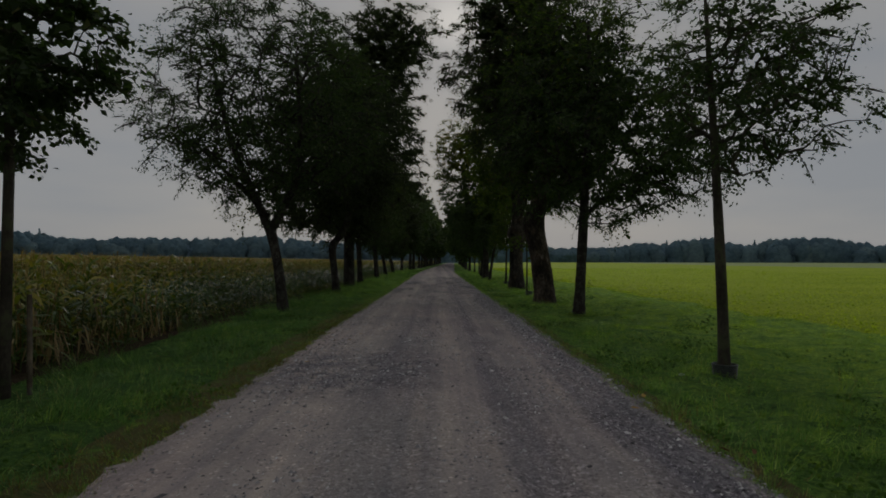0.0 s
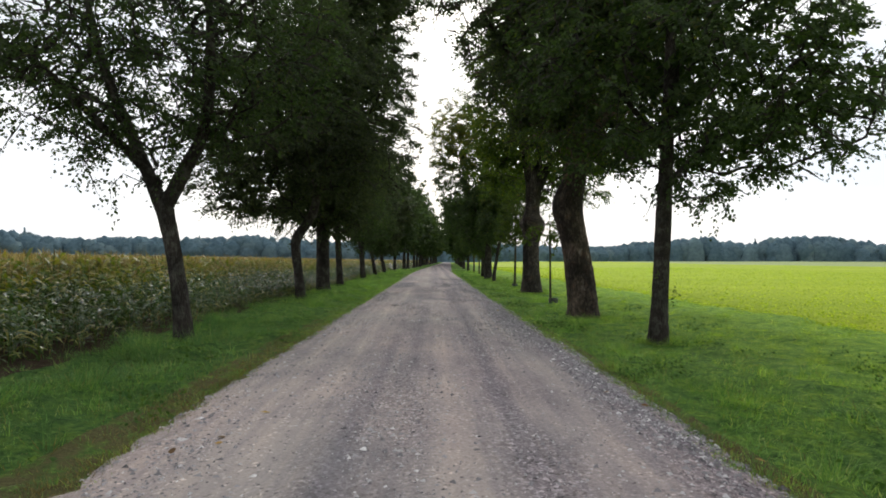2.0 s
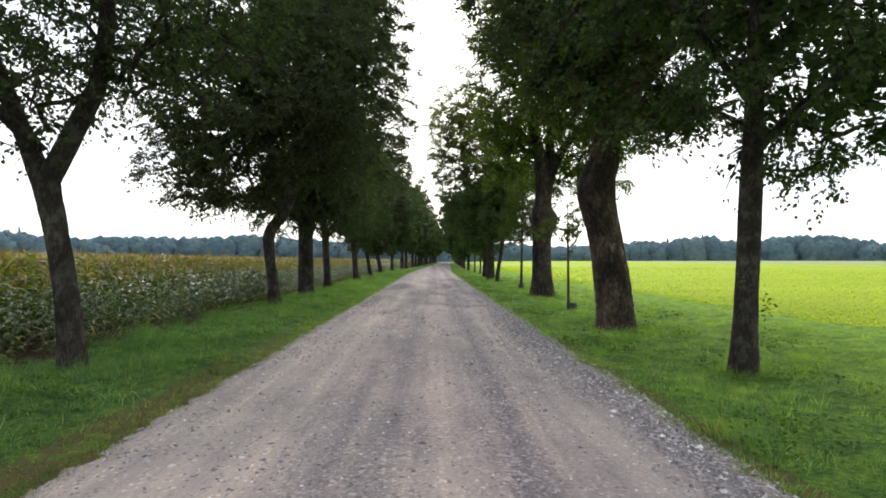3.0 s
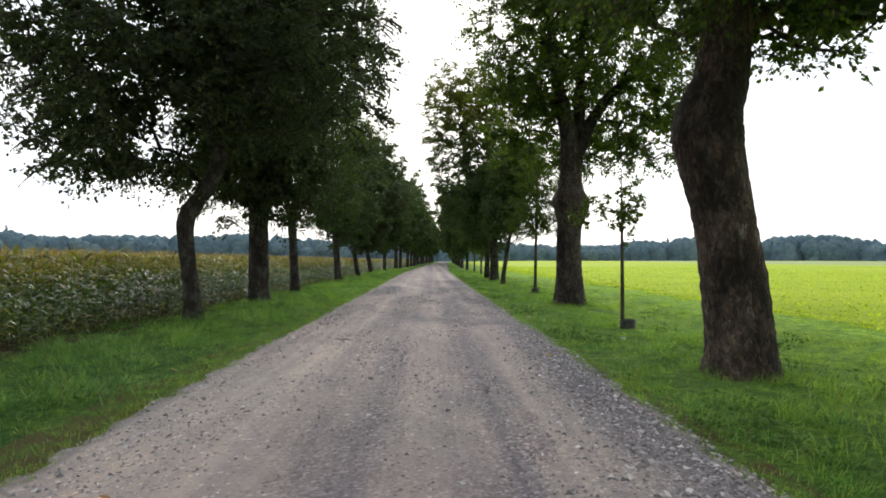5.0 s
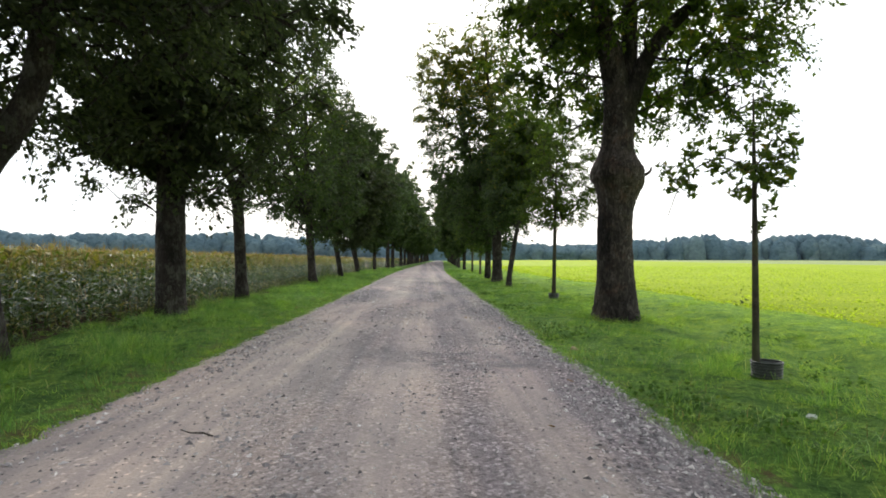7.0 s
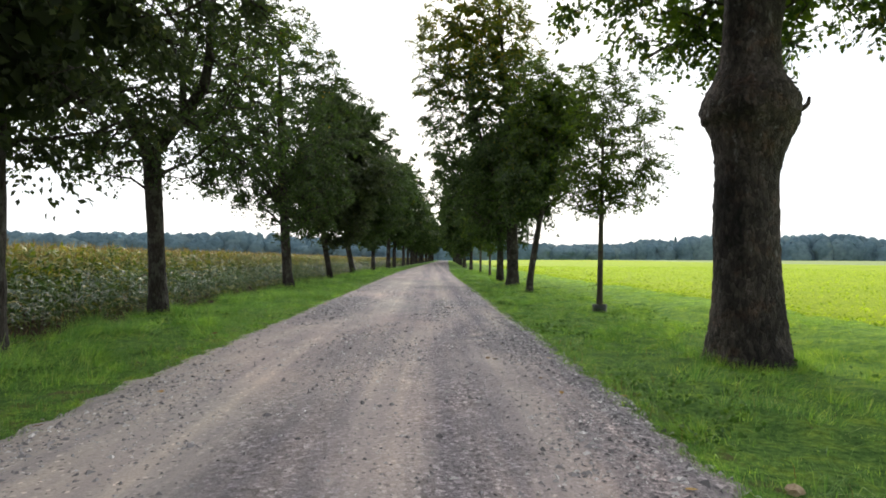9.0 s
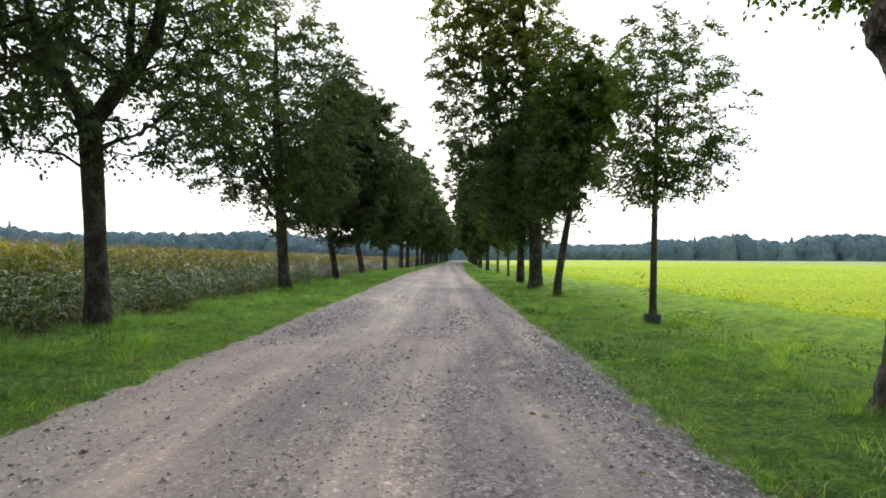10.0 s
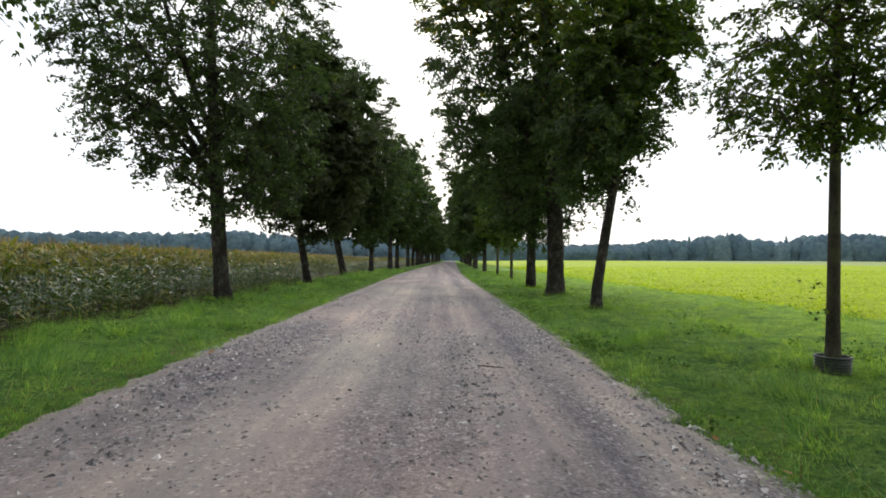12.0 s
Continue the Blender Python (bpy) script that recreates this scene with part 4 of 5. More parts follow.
    side = np.cross(aim, np.array([0, 0, 1.0])) * 0.0042
    shoot = np.stack([root_at - side, root_at + side, root_at * 0.5 + tip * 0.5 + np.array([0, 0, 0.1]) * reach[:, None] + side * 0.6, tip], 1).reshape(-1, 3)
    if len(tip):
        tagged(part("twigwork", mesh_of("twigwork", shoot, np.arange(4 * len(tip)).reshape(-1, 4), bark), root), kind="stuff")
    size = rng.uniform(0.7, 1.25, len(which)) * leaf * (1.2 if place[1] > 56 else 1.0)
    depth = np.min([((pos[:, 0] - c[0]) / c[3]) ** 2 + ((pos[:, 1] - c[1]) / c[4]) ** 2 + ((pos[:, 2] - c[2]) / c[5]) ** 2 for c in crown], axis=0)
    size = size * (1 + core * np.clip((0.62 - depth) / 0.3, 0, 1)) * np.where(depth < 0.5, 1.22, 1.0)
    shown = (depth >= 0.5) | (rng.random(len(pos)) < 0.45)
    pos, size = pos[shown], size[shown]
    point, sky = point[shown], sky[shown]
    plain = (depth[shown] < 0.62) | (place[1] > 56) | (sides <= 8)
    order = np.argsort(~plain, kind="stable")
    pos, size, point, sky, m = pos[order], size[order], point[order], sky[order], int(plain.sum())
    v, f = leaf_cloud(pos, size, rng, 0.25, np.where(np.arange(len(pos)) < m, 1.15, 0.70)[:, None], point, sky)
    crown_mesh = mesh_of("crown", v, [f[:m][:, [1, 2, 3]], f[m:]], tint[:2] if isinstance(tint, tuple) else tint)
    # tint pairs split by height; most paint the upper leaves lighter, as if sunlit
    if isinstance(tint, tuple):
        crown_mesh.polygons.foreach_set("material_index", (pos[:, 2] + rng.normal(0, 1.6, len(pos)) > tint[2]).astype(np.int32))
    tagged(part("crown", crown_mesh, root), kind="stuff")
    if low_shoots:
        cs = []
        for _ in range(low_shoots):
            zz = rng.uniform(0.7, 1.6)
            q = line[int(np.argmin(np.abs(line[:, 2] - zz)))]
            ang = rng.choice([0.2, 2.9, 3.6]) + rng.normal(0, 0.4)
            c = q[:3] + np.array([math.cos(ang), math.sin(ang), 0.2]) * (q[3] + 0.12)
            cs.append(c + rng.normal(0, 0.07, (9, 3)))
        cs = np.concatenate(cs)
        v, f = leaf_cloud(cs, rng.uniform(0.05, 0.09, len(cs)), rng)
        tagged(part("shoots", mesh_of("shoots", v, f, LEAF_MID), stem, "leafy shoots growing from the trunk"), kind="stuff")
    return root


def straight(r, top, lean=(0, 0), r_top=0.05):
    z = np.array([0, 0.12, 0.3, 0.55, 0.8, 1.0]) * top
    rr = np.array([1.25, 1.0, 0.9, 0.68, 0.4, 0.0]) * (r - r_top) + r_top
    return [(lean[0] * (a / top) ** 1.3, lean[1] * a / top, a, b) for a, b in zip(z, rr)]


def build_trees():
    B, P, Y = BARK, BARK_PLATED, BARK_YOUNG
    # west row
    build_tree((-5.7, 7.85), straight(0.075, 5.6), [], [(-0.1, 0, 4.9, 1.35, 1.4, 1.75)], 60, 4600, 0.105, LEAF_DARK, Y, "young dark-leaved tree tied to wooden stakes", 1, 0.30, sides=10, knobs=0.02)
    build_tree((-5.42, 20.65), [(0, 0, 0, 0.23), (-0.1, 0, 1.0, 0.185), (-0.28, 0, 2.1, 0.17), (-0.48, 0, 2.95, 0.2)],
               [[(-0.48, 0, 2.85, 0.17), (-0.85, 0.1, 3.6, 0.14), (-1.25, 0.2, 4.4, 0.13), (-2.0, 0.3, 6.1, 0.1), (-2.6, 0.2, 8.6, 0.05)],
                [(-0.48, 0, 2.85, 0.17), (0.0, 0, 3.8, 0.15), (0.4, -0.1, 4.6, 0.13), (0.6, -0.3, 6.1, 0.1), (0.4, -0.2, 9.0, 0.05)],
                [(-0.6, 0.1, 3.4, 0.1), (-1.6, -0.5, 4.6, 0.08), (-3.0, -0.6, 5.9, 0.04)]],
               [(-1.0, 0, 7.8, 3.9, 3.6, 4.2), (-2.7, 0, 6.3, 2.5, 2.6, 1.7), (1.0, 0, 6.1, 2.2, 2.6, 1.9)], 290, 27000, 0.088, LEAF_DARK, B, "forked deciduous tree with airy dark green crown", 2, 0.5, core=0.1, low_shoots=2)
    build_tree((-5.7, 33.1), [(0, 0, 0, 0.24), (-0.1, 0, 1.0, 0.18), (-0.22, 0, 2.0, 0.18), (-0.2, 0, 2.65, 0.2), (0.3, 0, 3.4, 0.18), (0.6, 0, 4.2, 0.16), (0.7, 0, 6.0, 0.13), (0.6, 0, 9.5, 0.05)], [],
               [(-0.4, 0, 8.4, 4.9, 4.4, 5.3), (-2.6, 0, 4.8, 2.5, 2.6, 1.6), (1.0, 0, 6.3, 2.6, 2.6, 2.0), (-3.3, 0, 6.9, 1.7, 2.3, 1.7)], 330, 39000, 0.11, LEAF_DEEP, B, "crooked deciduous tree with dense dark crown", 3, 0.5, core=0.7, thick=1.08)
    build_tree((-5.95, 39.6), [(0, 0, 0, 0.42), (-0.03, 0, 0.8, 0.37), (-0.05, 0, 3.0, 0.36), (-0.05, 0, 5.4, 0.33), (0, 0, 11.0, 0.2), (0.1, 0, 16.0, 0.06)],
               [[(-0.05, 0, 4.2, 0.16), (1.2, 0.2, 5.8, 0.12), (2.8, 0.3, 7.4, 0.06)], [(-0.05, 0, 4.6, 0.15), (-1.4, -0.2, 6.0, 0.11), (-3.0, -0.2, 7.2, 0.05)]],
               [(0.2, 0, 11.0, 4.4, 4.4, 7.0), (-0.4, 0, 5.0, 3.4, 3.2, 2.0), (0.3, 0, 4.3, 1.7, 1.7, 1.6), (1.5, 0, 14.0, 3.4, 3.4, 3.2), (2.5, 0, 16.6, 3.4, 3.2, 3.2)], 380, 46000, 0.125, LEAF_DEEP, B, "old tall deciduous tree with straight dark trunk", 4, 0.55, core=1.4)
    build_tree((-5.94, 45.3), [(0, 0, 0, 0.27), (-0.05, 0, 0.9, 0.22), (-0.15, 0, 2.5, 0.2), (-0.25, 0, 4.05, 0.22)],
               [[(-0.25, 0, 3.9, 0.16), (-0.7, 0, 4.7, 0.14), (-1.1, 0.1, 5.35, 0.12), (-1.5, 0.1, 6.2, 0.1), (-2.0, 0, 8.6, 0.05)],
                [(-0.25, 0, 3.9, 0.17), (0.3, 0, 4.7, 0.16), (0.7, 0, 5.2, 0.14), (1.1, -0.1, 6.0, 0.12), (1.25, -0.1, 8.6, 0.05)],
                [(0.5, 0, 4.95, 0.09), (0.4, 0.2, 6.2, 0.07), (0.5, 0.3, 8.0, 0.04)]],
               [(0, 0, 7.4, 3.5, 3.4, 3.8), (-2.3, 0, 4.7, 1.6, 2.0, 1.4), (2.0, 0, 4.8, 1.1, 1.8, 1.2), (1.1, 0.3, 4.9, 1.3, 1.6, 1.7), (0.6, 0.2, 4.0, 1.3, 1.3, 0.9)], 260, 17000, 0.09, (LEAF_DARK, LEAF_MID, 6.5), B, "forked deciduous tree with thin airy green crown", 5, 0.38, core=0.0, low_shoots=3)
    build_tree((-6.02, 58.7), [(0, 0, 0, 0.3), (-0.1, 0, 0.9, 0.24), (-0.25, 0, 3.0, 0.22), (-0.5, 0, 7.3, 0.15), (-0.6, 0, 11.5, 0.05)],
               [[(-0.25, 0, 3.2, 0.11), (-1.3, 0, 5.2, 0.09), (-3.2, 0.2, 6.6, 0.04)], [(-0.35, 0, 4.2, 0.1), (-2.0, 0.2, 6.8, 0.07), (-3.4, 0, 8.8, 0.03)], [(-0.4, 0, 5.0, 0.1), (-1.5, -0.3, 8.0, 0.07), (-2.4, -0.2, 11.0, 0.03)], [(-0.3, 0, 3.6, 0.09), (-2.0, -0.4, 5.6, 0.06), (-4.0, -0.3, 6.8, 0.025)]],
               [(-0.8, 0, 8.2, 4.0, 4.0, 4.6), (-2.4, 0, 6.0, 2.3, 2.6, 1.6), (0.4, 0, 4.8, 2.6, 2.6, 2.3), (0.5, 0, 4.7, 2.4, 2.4, 2.1), (1.0, 0, 6.5, 2.4, 2.4, 2.4), (-2.7, 0, 7.2, 2.3, 2.5, 2.3)], 300, 23000, 0.105, (LEAF_DARK, LEAF_SUNLIT_GOLD, 11.8), B, "deciduous tree with airy spreading crown of green leaves", 6, 0.42, core=0.1)
    build_tree((-6.26, 71.5), [(0, 0, 0, 0.25), (-0.15, 0, 1.0, 0.2), (-0.45, 0, 2.9, 0.19), (-0.5, 0, 6.0, 0.14), (-0.2, 0, 11.8, 0.05)], [],
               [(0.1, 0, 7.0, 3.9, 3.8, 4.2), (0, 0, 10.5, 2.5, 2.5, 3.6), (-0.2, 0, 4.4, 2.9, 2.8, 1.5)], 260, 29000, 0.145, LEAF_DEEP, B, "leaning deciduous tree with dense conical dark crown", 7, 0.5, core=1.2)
    build_tree((-6.2, 83.2), [(0, 0, 0, 0.3), (-0.2, 0, 1.0, 0.25), (-0.65, 0, 3.4, 0.23), (-0.7, 0, 7.0, 0.15), (-0.2, 0, 13.0, 0.05)], [],
               [(0.5, 0, 7.6, 4.2, 4.0, 4.7), (0.4, 0, 12.2, 2.8, 2.8, 3.8), (0.3, 0, 4.8, 3.1, 3.0, 1.6)], 230, 25000, 0.165, LEAF_DARK, B, "leaning deciduous tree with dense rounded green crown", 8, 0.55, core=1.2)
    # east row
    build_tree((4.97, 10.35), straight(0.10, 7.0, (-0.36, 0), 0.02), [], [(0.45, 0, 5.6, 1.7, 1.6, 2.2), (1.3, 0, 4.9, 1.2, 1.0, 0.9)], 100, 5900, 0.072, LEAF_DARK, Y, "young tree with fine airy crown in a plastic guard", 11, 0.34, core=0.3, sides=12, knobs=0.02, low_shoots=3)
    build_tree((4.95, 20.75), [(0, 0, 0, 0.24), (0.03, 0, 0.9, 0.19), (0.1, 0, 2.4, 0.18), (0.2, 0, 4.6, 0.15), (0.3, 0, 7.5, 0.1), (0.3, 0, 10.5, 0.04)],
               [[(0.15, 0, 3.5, 0.08), (1.5, 0, 4.7, 0.06), (3.2, 0.1, 5.4, 0.03)], [(0.2, 0, 4.2, 0.07), (-1.0, -0.2, 5.6, 0.05), (-2.2, -0.2, 6.6, 0.03)]],
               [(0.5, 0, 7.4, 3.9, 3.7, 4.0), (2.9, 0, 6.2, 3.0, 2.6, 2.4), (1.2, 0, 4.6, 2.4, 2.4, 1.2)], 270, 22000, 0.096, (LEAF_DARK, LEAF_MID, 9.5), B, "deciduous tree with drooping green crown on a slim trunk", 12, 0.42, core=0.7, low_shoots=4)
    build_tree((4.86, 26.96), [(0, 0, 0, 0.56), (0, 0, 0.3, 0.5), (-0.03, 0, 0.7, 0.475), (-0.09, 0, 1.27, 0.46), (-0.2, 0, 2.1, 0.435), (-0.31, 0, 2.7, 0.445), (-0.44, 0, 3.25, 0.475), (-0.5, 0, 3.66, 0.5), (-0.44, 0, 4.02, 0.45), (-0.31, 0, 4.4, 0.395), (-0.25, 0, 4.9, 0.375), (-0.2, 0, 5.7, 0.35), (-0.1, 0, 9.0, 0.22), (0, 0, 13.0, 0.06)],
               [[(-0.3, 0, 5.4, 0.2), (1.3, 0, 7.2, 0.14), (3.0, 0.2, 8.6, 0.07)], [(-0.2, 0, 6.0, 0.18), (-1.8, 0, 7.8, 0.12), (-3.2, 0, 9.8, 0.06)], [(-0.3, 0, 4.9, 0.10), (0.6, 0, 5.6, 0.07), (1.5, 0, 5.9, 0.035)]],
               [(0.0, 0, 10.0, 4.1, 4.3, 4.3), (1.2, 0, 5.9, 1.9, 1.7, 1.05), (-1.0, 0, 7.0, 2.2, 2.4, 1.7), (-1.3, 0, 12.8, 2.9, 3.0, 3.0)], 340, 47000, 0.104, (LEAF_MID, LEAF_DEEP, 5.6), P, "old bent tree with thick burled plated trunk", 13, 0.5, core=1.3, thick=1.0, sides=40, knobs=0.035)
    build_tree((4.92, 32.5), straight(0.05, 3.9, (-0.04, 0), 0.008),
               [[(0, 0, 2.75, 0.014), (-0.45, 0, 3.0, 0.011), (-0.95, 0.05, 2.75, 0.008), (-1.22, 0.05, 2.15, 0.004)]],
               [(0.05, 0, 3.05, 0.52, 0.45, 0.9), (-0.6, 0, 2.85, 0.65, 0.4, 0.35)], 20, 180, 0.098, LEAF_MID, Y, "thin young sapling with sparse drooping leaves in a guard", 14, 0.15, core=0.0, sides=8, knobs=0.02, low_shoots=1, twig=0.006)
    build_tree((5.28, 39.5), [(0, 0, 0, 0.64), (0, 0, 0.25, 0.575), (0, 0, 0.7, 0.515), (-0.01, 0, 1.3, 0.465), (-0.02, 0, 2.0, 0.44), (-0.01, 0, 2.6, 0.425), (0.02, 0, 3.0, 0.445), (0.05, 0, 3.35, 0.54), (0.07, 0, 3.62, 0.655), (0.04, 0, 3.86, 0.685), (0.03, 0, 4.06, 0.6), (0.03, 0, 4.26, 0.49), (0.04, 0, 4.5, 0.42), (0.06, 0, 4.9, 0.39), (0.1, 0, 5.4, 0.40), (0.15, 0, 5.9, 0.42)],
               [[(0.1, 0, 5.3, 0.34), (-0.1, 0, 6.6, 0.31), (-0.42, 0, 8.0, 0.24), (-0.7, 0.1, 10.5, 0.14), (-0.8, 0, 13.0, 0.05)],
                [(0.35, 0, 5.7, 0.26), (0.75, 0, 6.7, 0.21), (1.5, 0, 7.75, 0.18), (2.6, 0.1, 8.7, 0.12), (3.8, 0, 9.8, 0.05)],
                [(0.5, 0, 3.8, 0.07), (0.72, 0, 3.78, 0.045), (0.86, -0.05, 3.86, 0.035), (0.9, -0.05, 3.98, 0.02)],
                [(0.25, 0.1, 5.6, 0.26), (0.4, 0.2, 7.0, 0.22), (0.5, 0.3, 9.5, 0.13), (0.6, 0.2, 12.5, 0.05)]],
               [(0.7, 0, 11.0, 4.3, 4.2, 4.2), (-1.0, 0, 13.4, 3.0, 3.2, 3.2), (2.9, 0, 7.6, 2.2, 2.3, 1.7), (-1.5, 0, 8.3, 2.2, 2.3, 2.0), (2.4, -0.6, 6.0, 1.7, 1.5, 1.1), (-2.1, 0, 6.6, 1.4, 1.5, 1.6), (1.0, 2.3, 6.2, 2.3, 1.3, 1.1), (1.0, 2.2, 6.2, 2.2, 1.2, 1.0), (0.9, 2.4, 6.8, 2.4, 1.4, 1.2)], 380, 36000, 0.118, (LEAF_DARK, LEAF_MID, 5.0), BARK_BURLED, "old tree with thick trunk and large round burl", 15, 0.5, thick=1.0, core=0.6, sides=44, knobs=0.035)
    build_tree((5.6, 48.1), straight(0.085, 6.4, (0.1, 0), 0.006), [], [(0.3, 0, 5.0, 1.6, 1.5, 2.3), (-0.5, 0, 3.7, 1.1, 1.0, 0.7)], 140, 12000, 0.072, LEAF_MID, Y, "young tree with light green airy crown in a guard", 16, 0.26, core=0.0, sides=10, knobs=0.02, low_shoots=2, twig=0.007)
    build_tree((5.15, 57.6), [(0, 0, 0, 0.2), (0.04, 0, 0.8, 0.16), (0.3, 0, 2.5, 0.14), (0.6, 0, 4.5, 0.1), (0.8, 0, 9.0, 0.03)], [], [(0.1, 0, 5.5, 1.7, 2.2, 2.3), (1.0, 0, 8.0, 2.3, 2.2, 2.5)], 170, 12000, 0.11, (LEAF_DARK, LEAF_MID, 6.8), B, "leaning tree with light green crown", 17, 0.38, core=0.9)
    # top leaves take the gold colour in place of sunlight on them
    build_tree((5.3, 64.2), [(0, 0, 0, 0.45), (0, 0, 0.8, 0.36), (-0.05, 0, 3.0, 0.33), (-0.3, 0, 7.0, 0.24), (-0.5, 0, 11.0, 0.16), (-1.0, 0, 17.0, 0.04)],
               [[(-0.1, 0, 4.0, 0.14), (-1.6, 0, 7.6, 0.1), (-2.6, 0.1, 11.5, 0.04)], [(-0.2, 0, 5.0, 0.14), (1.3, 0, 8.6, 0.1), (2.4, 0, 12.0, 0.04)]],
               [(-1.0, 0, 7.6, 4.2, 4.0, 4.6), (-1.9, 0, 12.4, 4.2, 3.8, 4.4), (1.4, 0, 9.0, 2.8, 3.0, 3.6), (-2.1, 0, 14.6, 3.7, 3.4, 3.0)], 370, 31500, 0.12, (LEAF_DARK, LEAF_SUNLIT_GOLD, 11.5), B, "tall old tree with yellowing green crown", 18, 0.46, core=0.6)
    build_tree((5.39, 70.9), straight(0.24, 11.0), [], [(0, 0, 6.8, 3.0, 3.0, 4.2)], 180, 16000, 0.14, LEAF_DARK, B, "deciduous tree with rounded green crown", 19, 0.5, core=1.0)
    build_tree((5.89, 82.7), straight(0.11, 7.0), [], [(0, 0, 4.6, 1.6, 1.6, 2.2)], 80, 5000, 0.13, LEAF_MID, Y, "young slim tree with small green crown", 20, 0.32)
    build_tree((5.9, 92.5), straight(0.12, 8.0), [], [(0, 0, 5.2, 1.9, 1.9, 2.6)], 80, 5500, 0.15, LEAF_MID, Y, "young slim tree with oval green crown", 21, 0.36)
    # far trees of the avenue: four kinds, repeated
    kinds = []
    for i, (x, y, tint, r, h, rx) in enumerate([(-5.9, 98.0, LEAF_DARK, 0.24, 14.0, 4.3), (-5.1, 111.0, LEAF_DARK, 0.3, 16.5, 4.9), (5.9, 106.5, LEAF_DARK, 0.22, 12.5, 3.9), (6.3, 128.0, (LEAF_DARK, LEAF_MID, 11.0), 0.3, 16.5, 4.8)]):
        kinds.append(build_tree((x, y), straight(r, h), [], [(0, 0, h * 0.6, rx, rx, h * 0.40)], 110, 3400, 0.36, tint, B, ("deciduous avenue tree with full green crown", "tall dark green deciduous avenue tree", "smaller rounded green avenue tree", "tall yellowing deciduous avenue tree")[i], 40 + i, 0.6, sides=8, core=1.2))
    # low-detail kind; this first one stands unseen behind the camera's start
    light = build_tree((-5.4, -7.0), straight(0.3, 15.0), [], [(0, 0, 9.0, 4.6, 4.6, 5.8)], 36, 600, 0.85, LEAF_DARK, B, "full dark green deciduous avenue tree", 47, 0.9, sides=8, core=0.4)
    rng = np.random.default_rng(77)
    spots = [(-1, q) for q in (118, 135, 146, 155, 170, 179, 188, 198, 207, 217, 226, 236, 247, 258, 270, 282, 295, 308, 322, 336, 350)]
    spots += [(1, q) for q in (145, 153, 163, 172, 182, 190, 201, 211, 220, 231, 243, 255, 267, 280, 293, 306, 320, 334, 348)]
    # unseen trees added behind the camera to hold back sky light from there
    spots += [(side, q) for side in (-1, 1) for q in (-23, -32, -41, -50, -60, -71, -83, -96)]
    for side, y in spots:
        y = y + rng.uniform(-1, 1)
        x = side * 5.5 + float(bend(y)) + rng.uniform(-0.3, 0.3)
        m = Matrix.Translation((x, y, 0)) @ Matrix.Rotation(rng.uniform(0, 6.28), 4, "Z") @ Matrix.Scale(rng.uniform(0.85, 1.15), 4)
        copy_thing(kinds[int(rng.integers(0, 4))] if 0 < y < 215 else light, m)


def build_guard(x, y, r, h):
    """Ribbed plastic collar, open at the top, round a young trunk."""
    root = thing("tree_guard", (x, y, float(ground_height(x, y))), "black ribbed plastic collar round a young tree trunk", "tree guard", "tree guards")
    a = np.linspace(0, 2 * np.pi, 29)[:-1]
    wall = [(r * 0.97, -0.03), (r, h * 0.5), (r * 1.03, h - 0.01), (r * 1.03 - 0.008, h - 0.01), (r - 0.008, h * 0.5), (r * 0.97 - 0.008, -0.03)]
    v = np.array([(q * math.cos(b), q * math.sin(b), z) for q, z in wall for b in a])
    f = [(i * 28 + j, i * 28 + (j + 1) % 28, (i + 1) * 28 + (j + 1) % 28, (i + 1) * 28 + j) for i in range(5) for j in range(28)]
    wall_part = part("wall", mesh_of("wall", v, np.array(f), GUARD, True), root)
    b = np.linspace(0, 2 * np.pi, 29)
    for k in range(6):
        z = 0.02 + (h - 0.02) * k / 5
        q = r * (0.98 + 0.05 * k / 5) + 0.006
        ring = np.stack([q * np.cos(b), q * np.sin(b), np.full(29, z)], -1)
        part("rim" if k == 5 else "rib", tube_mesh("rib", ring, np.full(29, 0.016 if k == 5 else 0.012), 6, GUARD), wall_part)


def build_stake(x, y, h, r, tilt):
    root = thing("tree_stake", (x, y, float(ground_height(x, y)) - 0.05), "weathered round wooden stake beside a young tree", "stake", "stakes of the young tree")
    line = np.array([(0, 0, 0), (tilt * 0.5, 0, h * 0.5), (tilt, 0, h - 0.02), (tilt, 0, h)])
    v, f, (low, top) = tube(line, [r, r * 0.97, r * 0.95, r * 0.8], 10)
    part("post", mesh_of("post", v, np.vstack([f, top]), STAKE_WOOD), root)


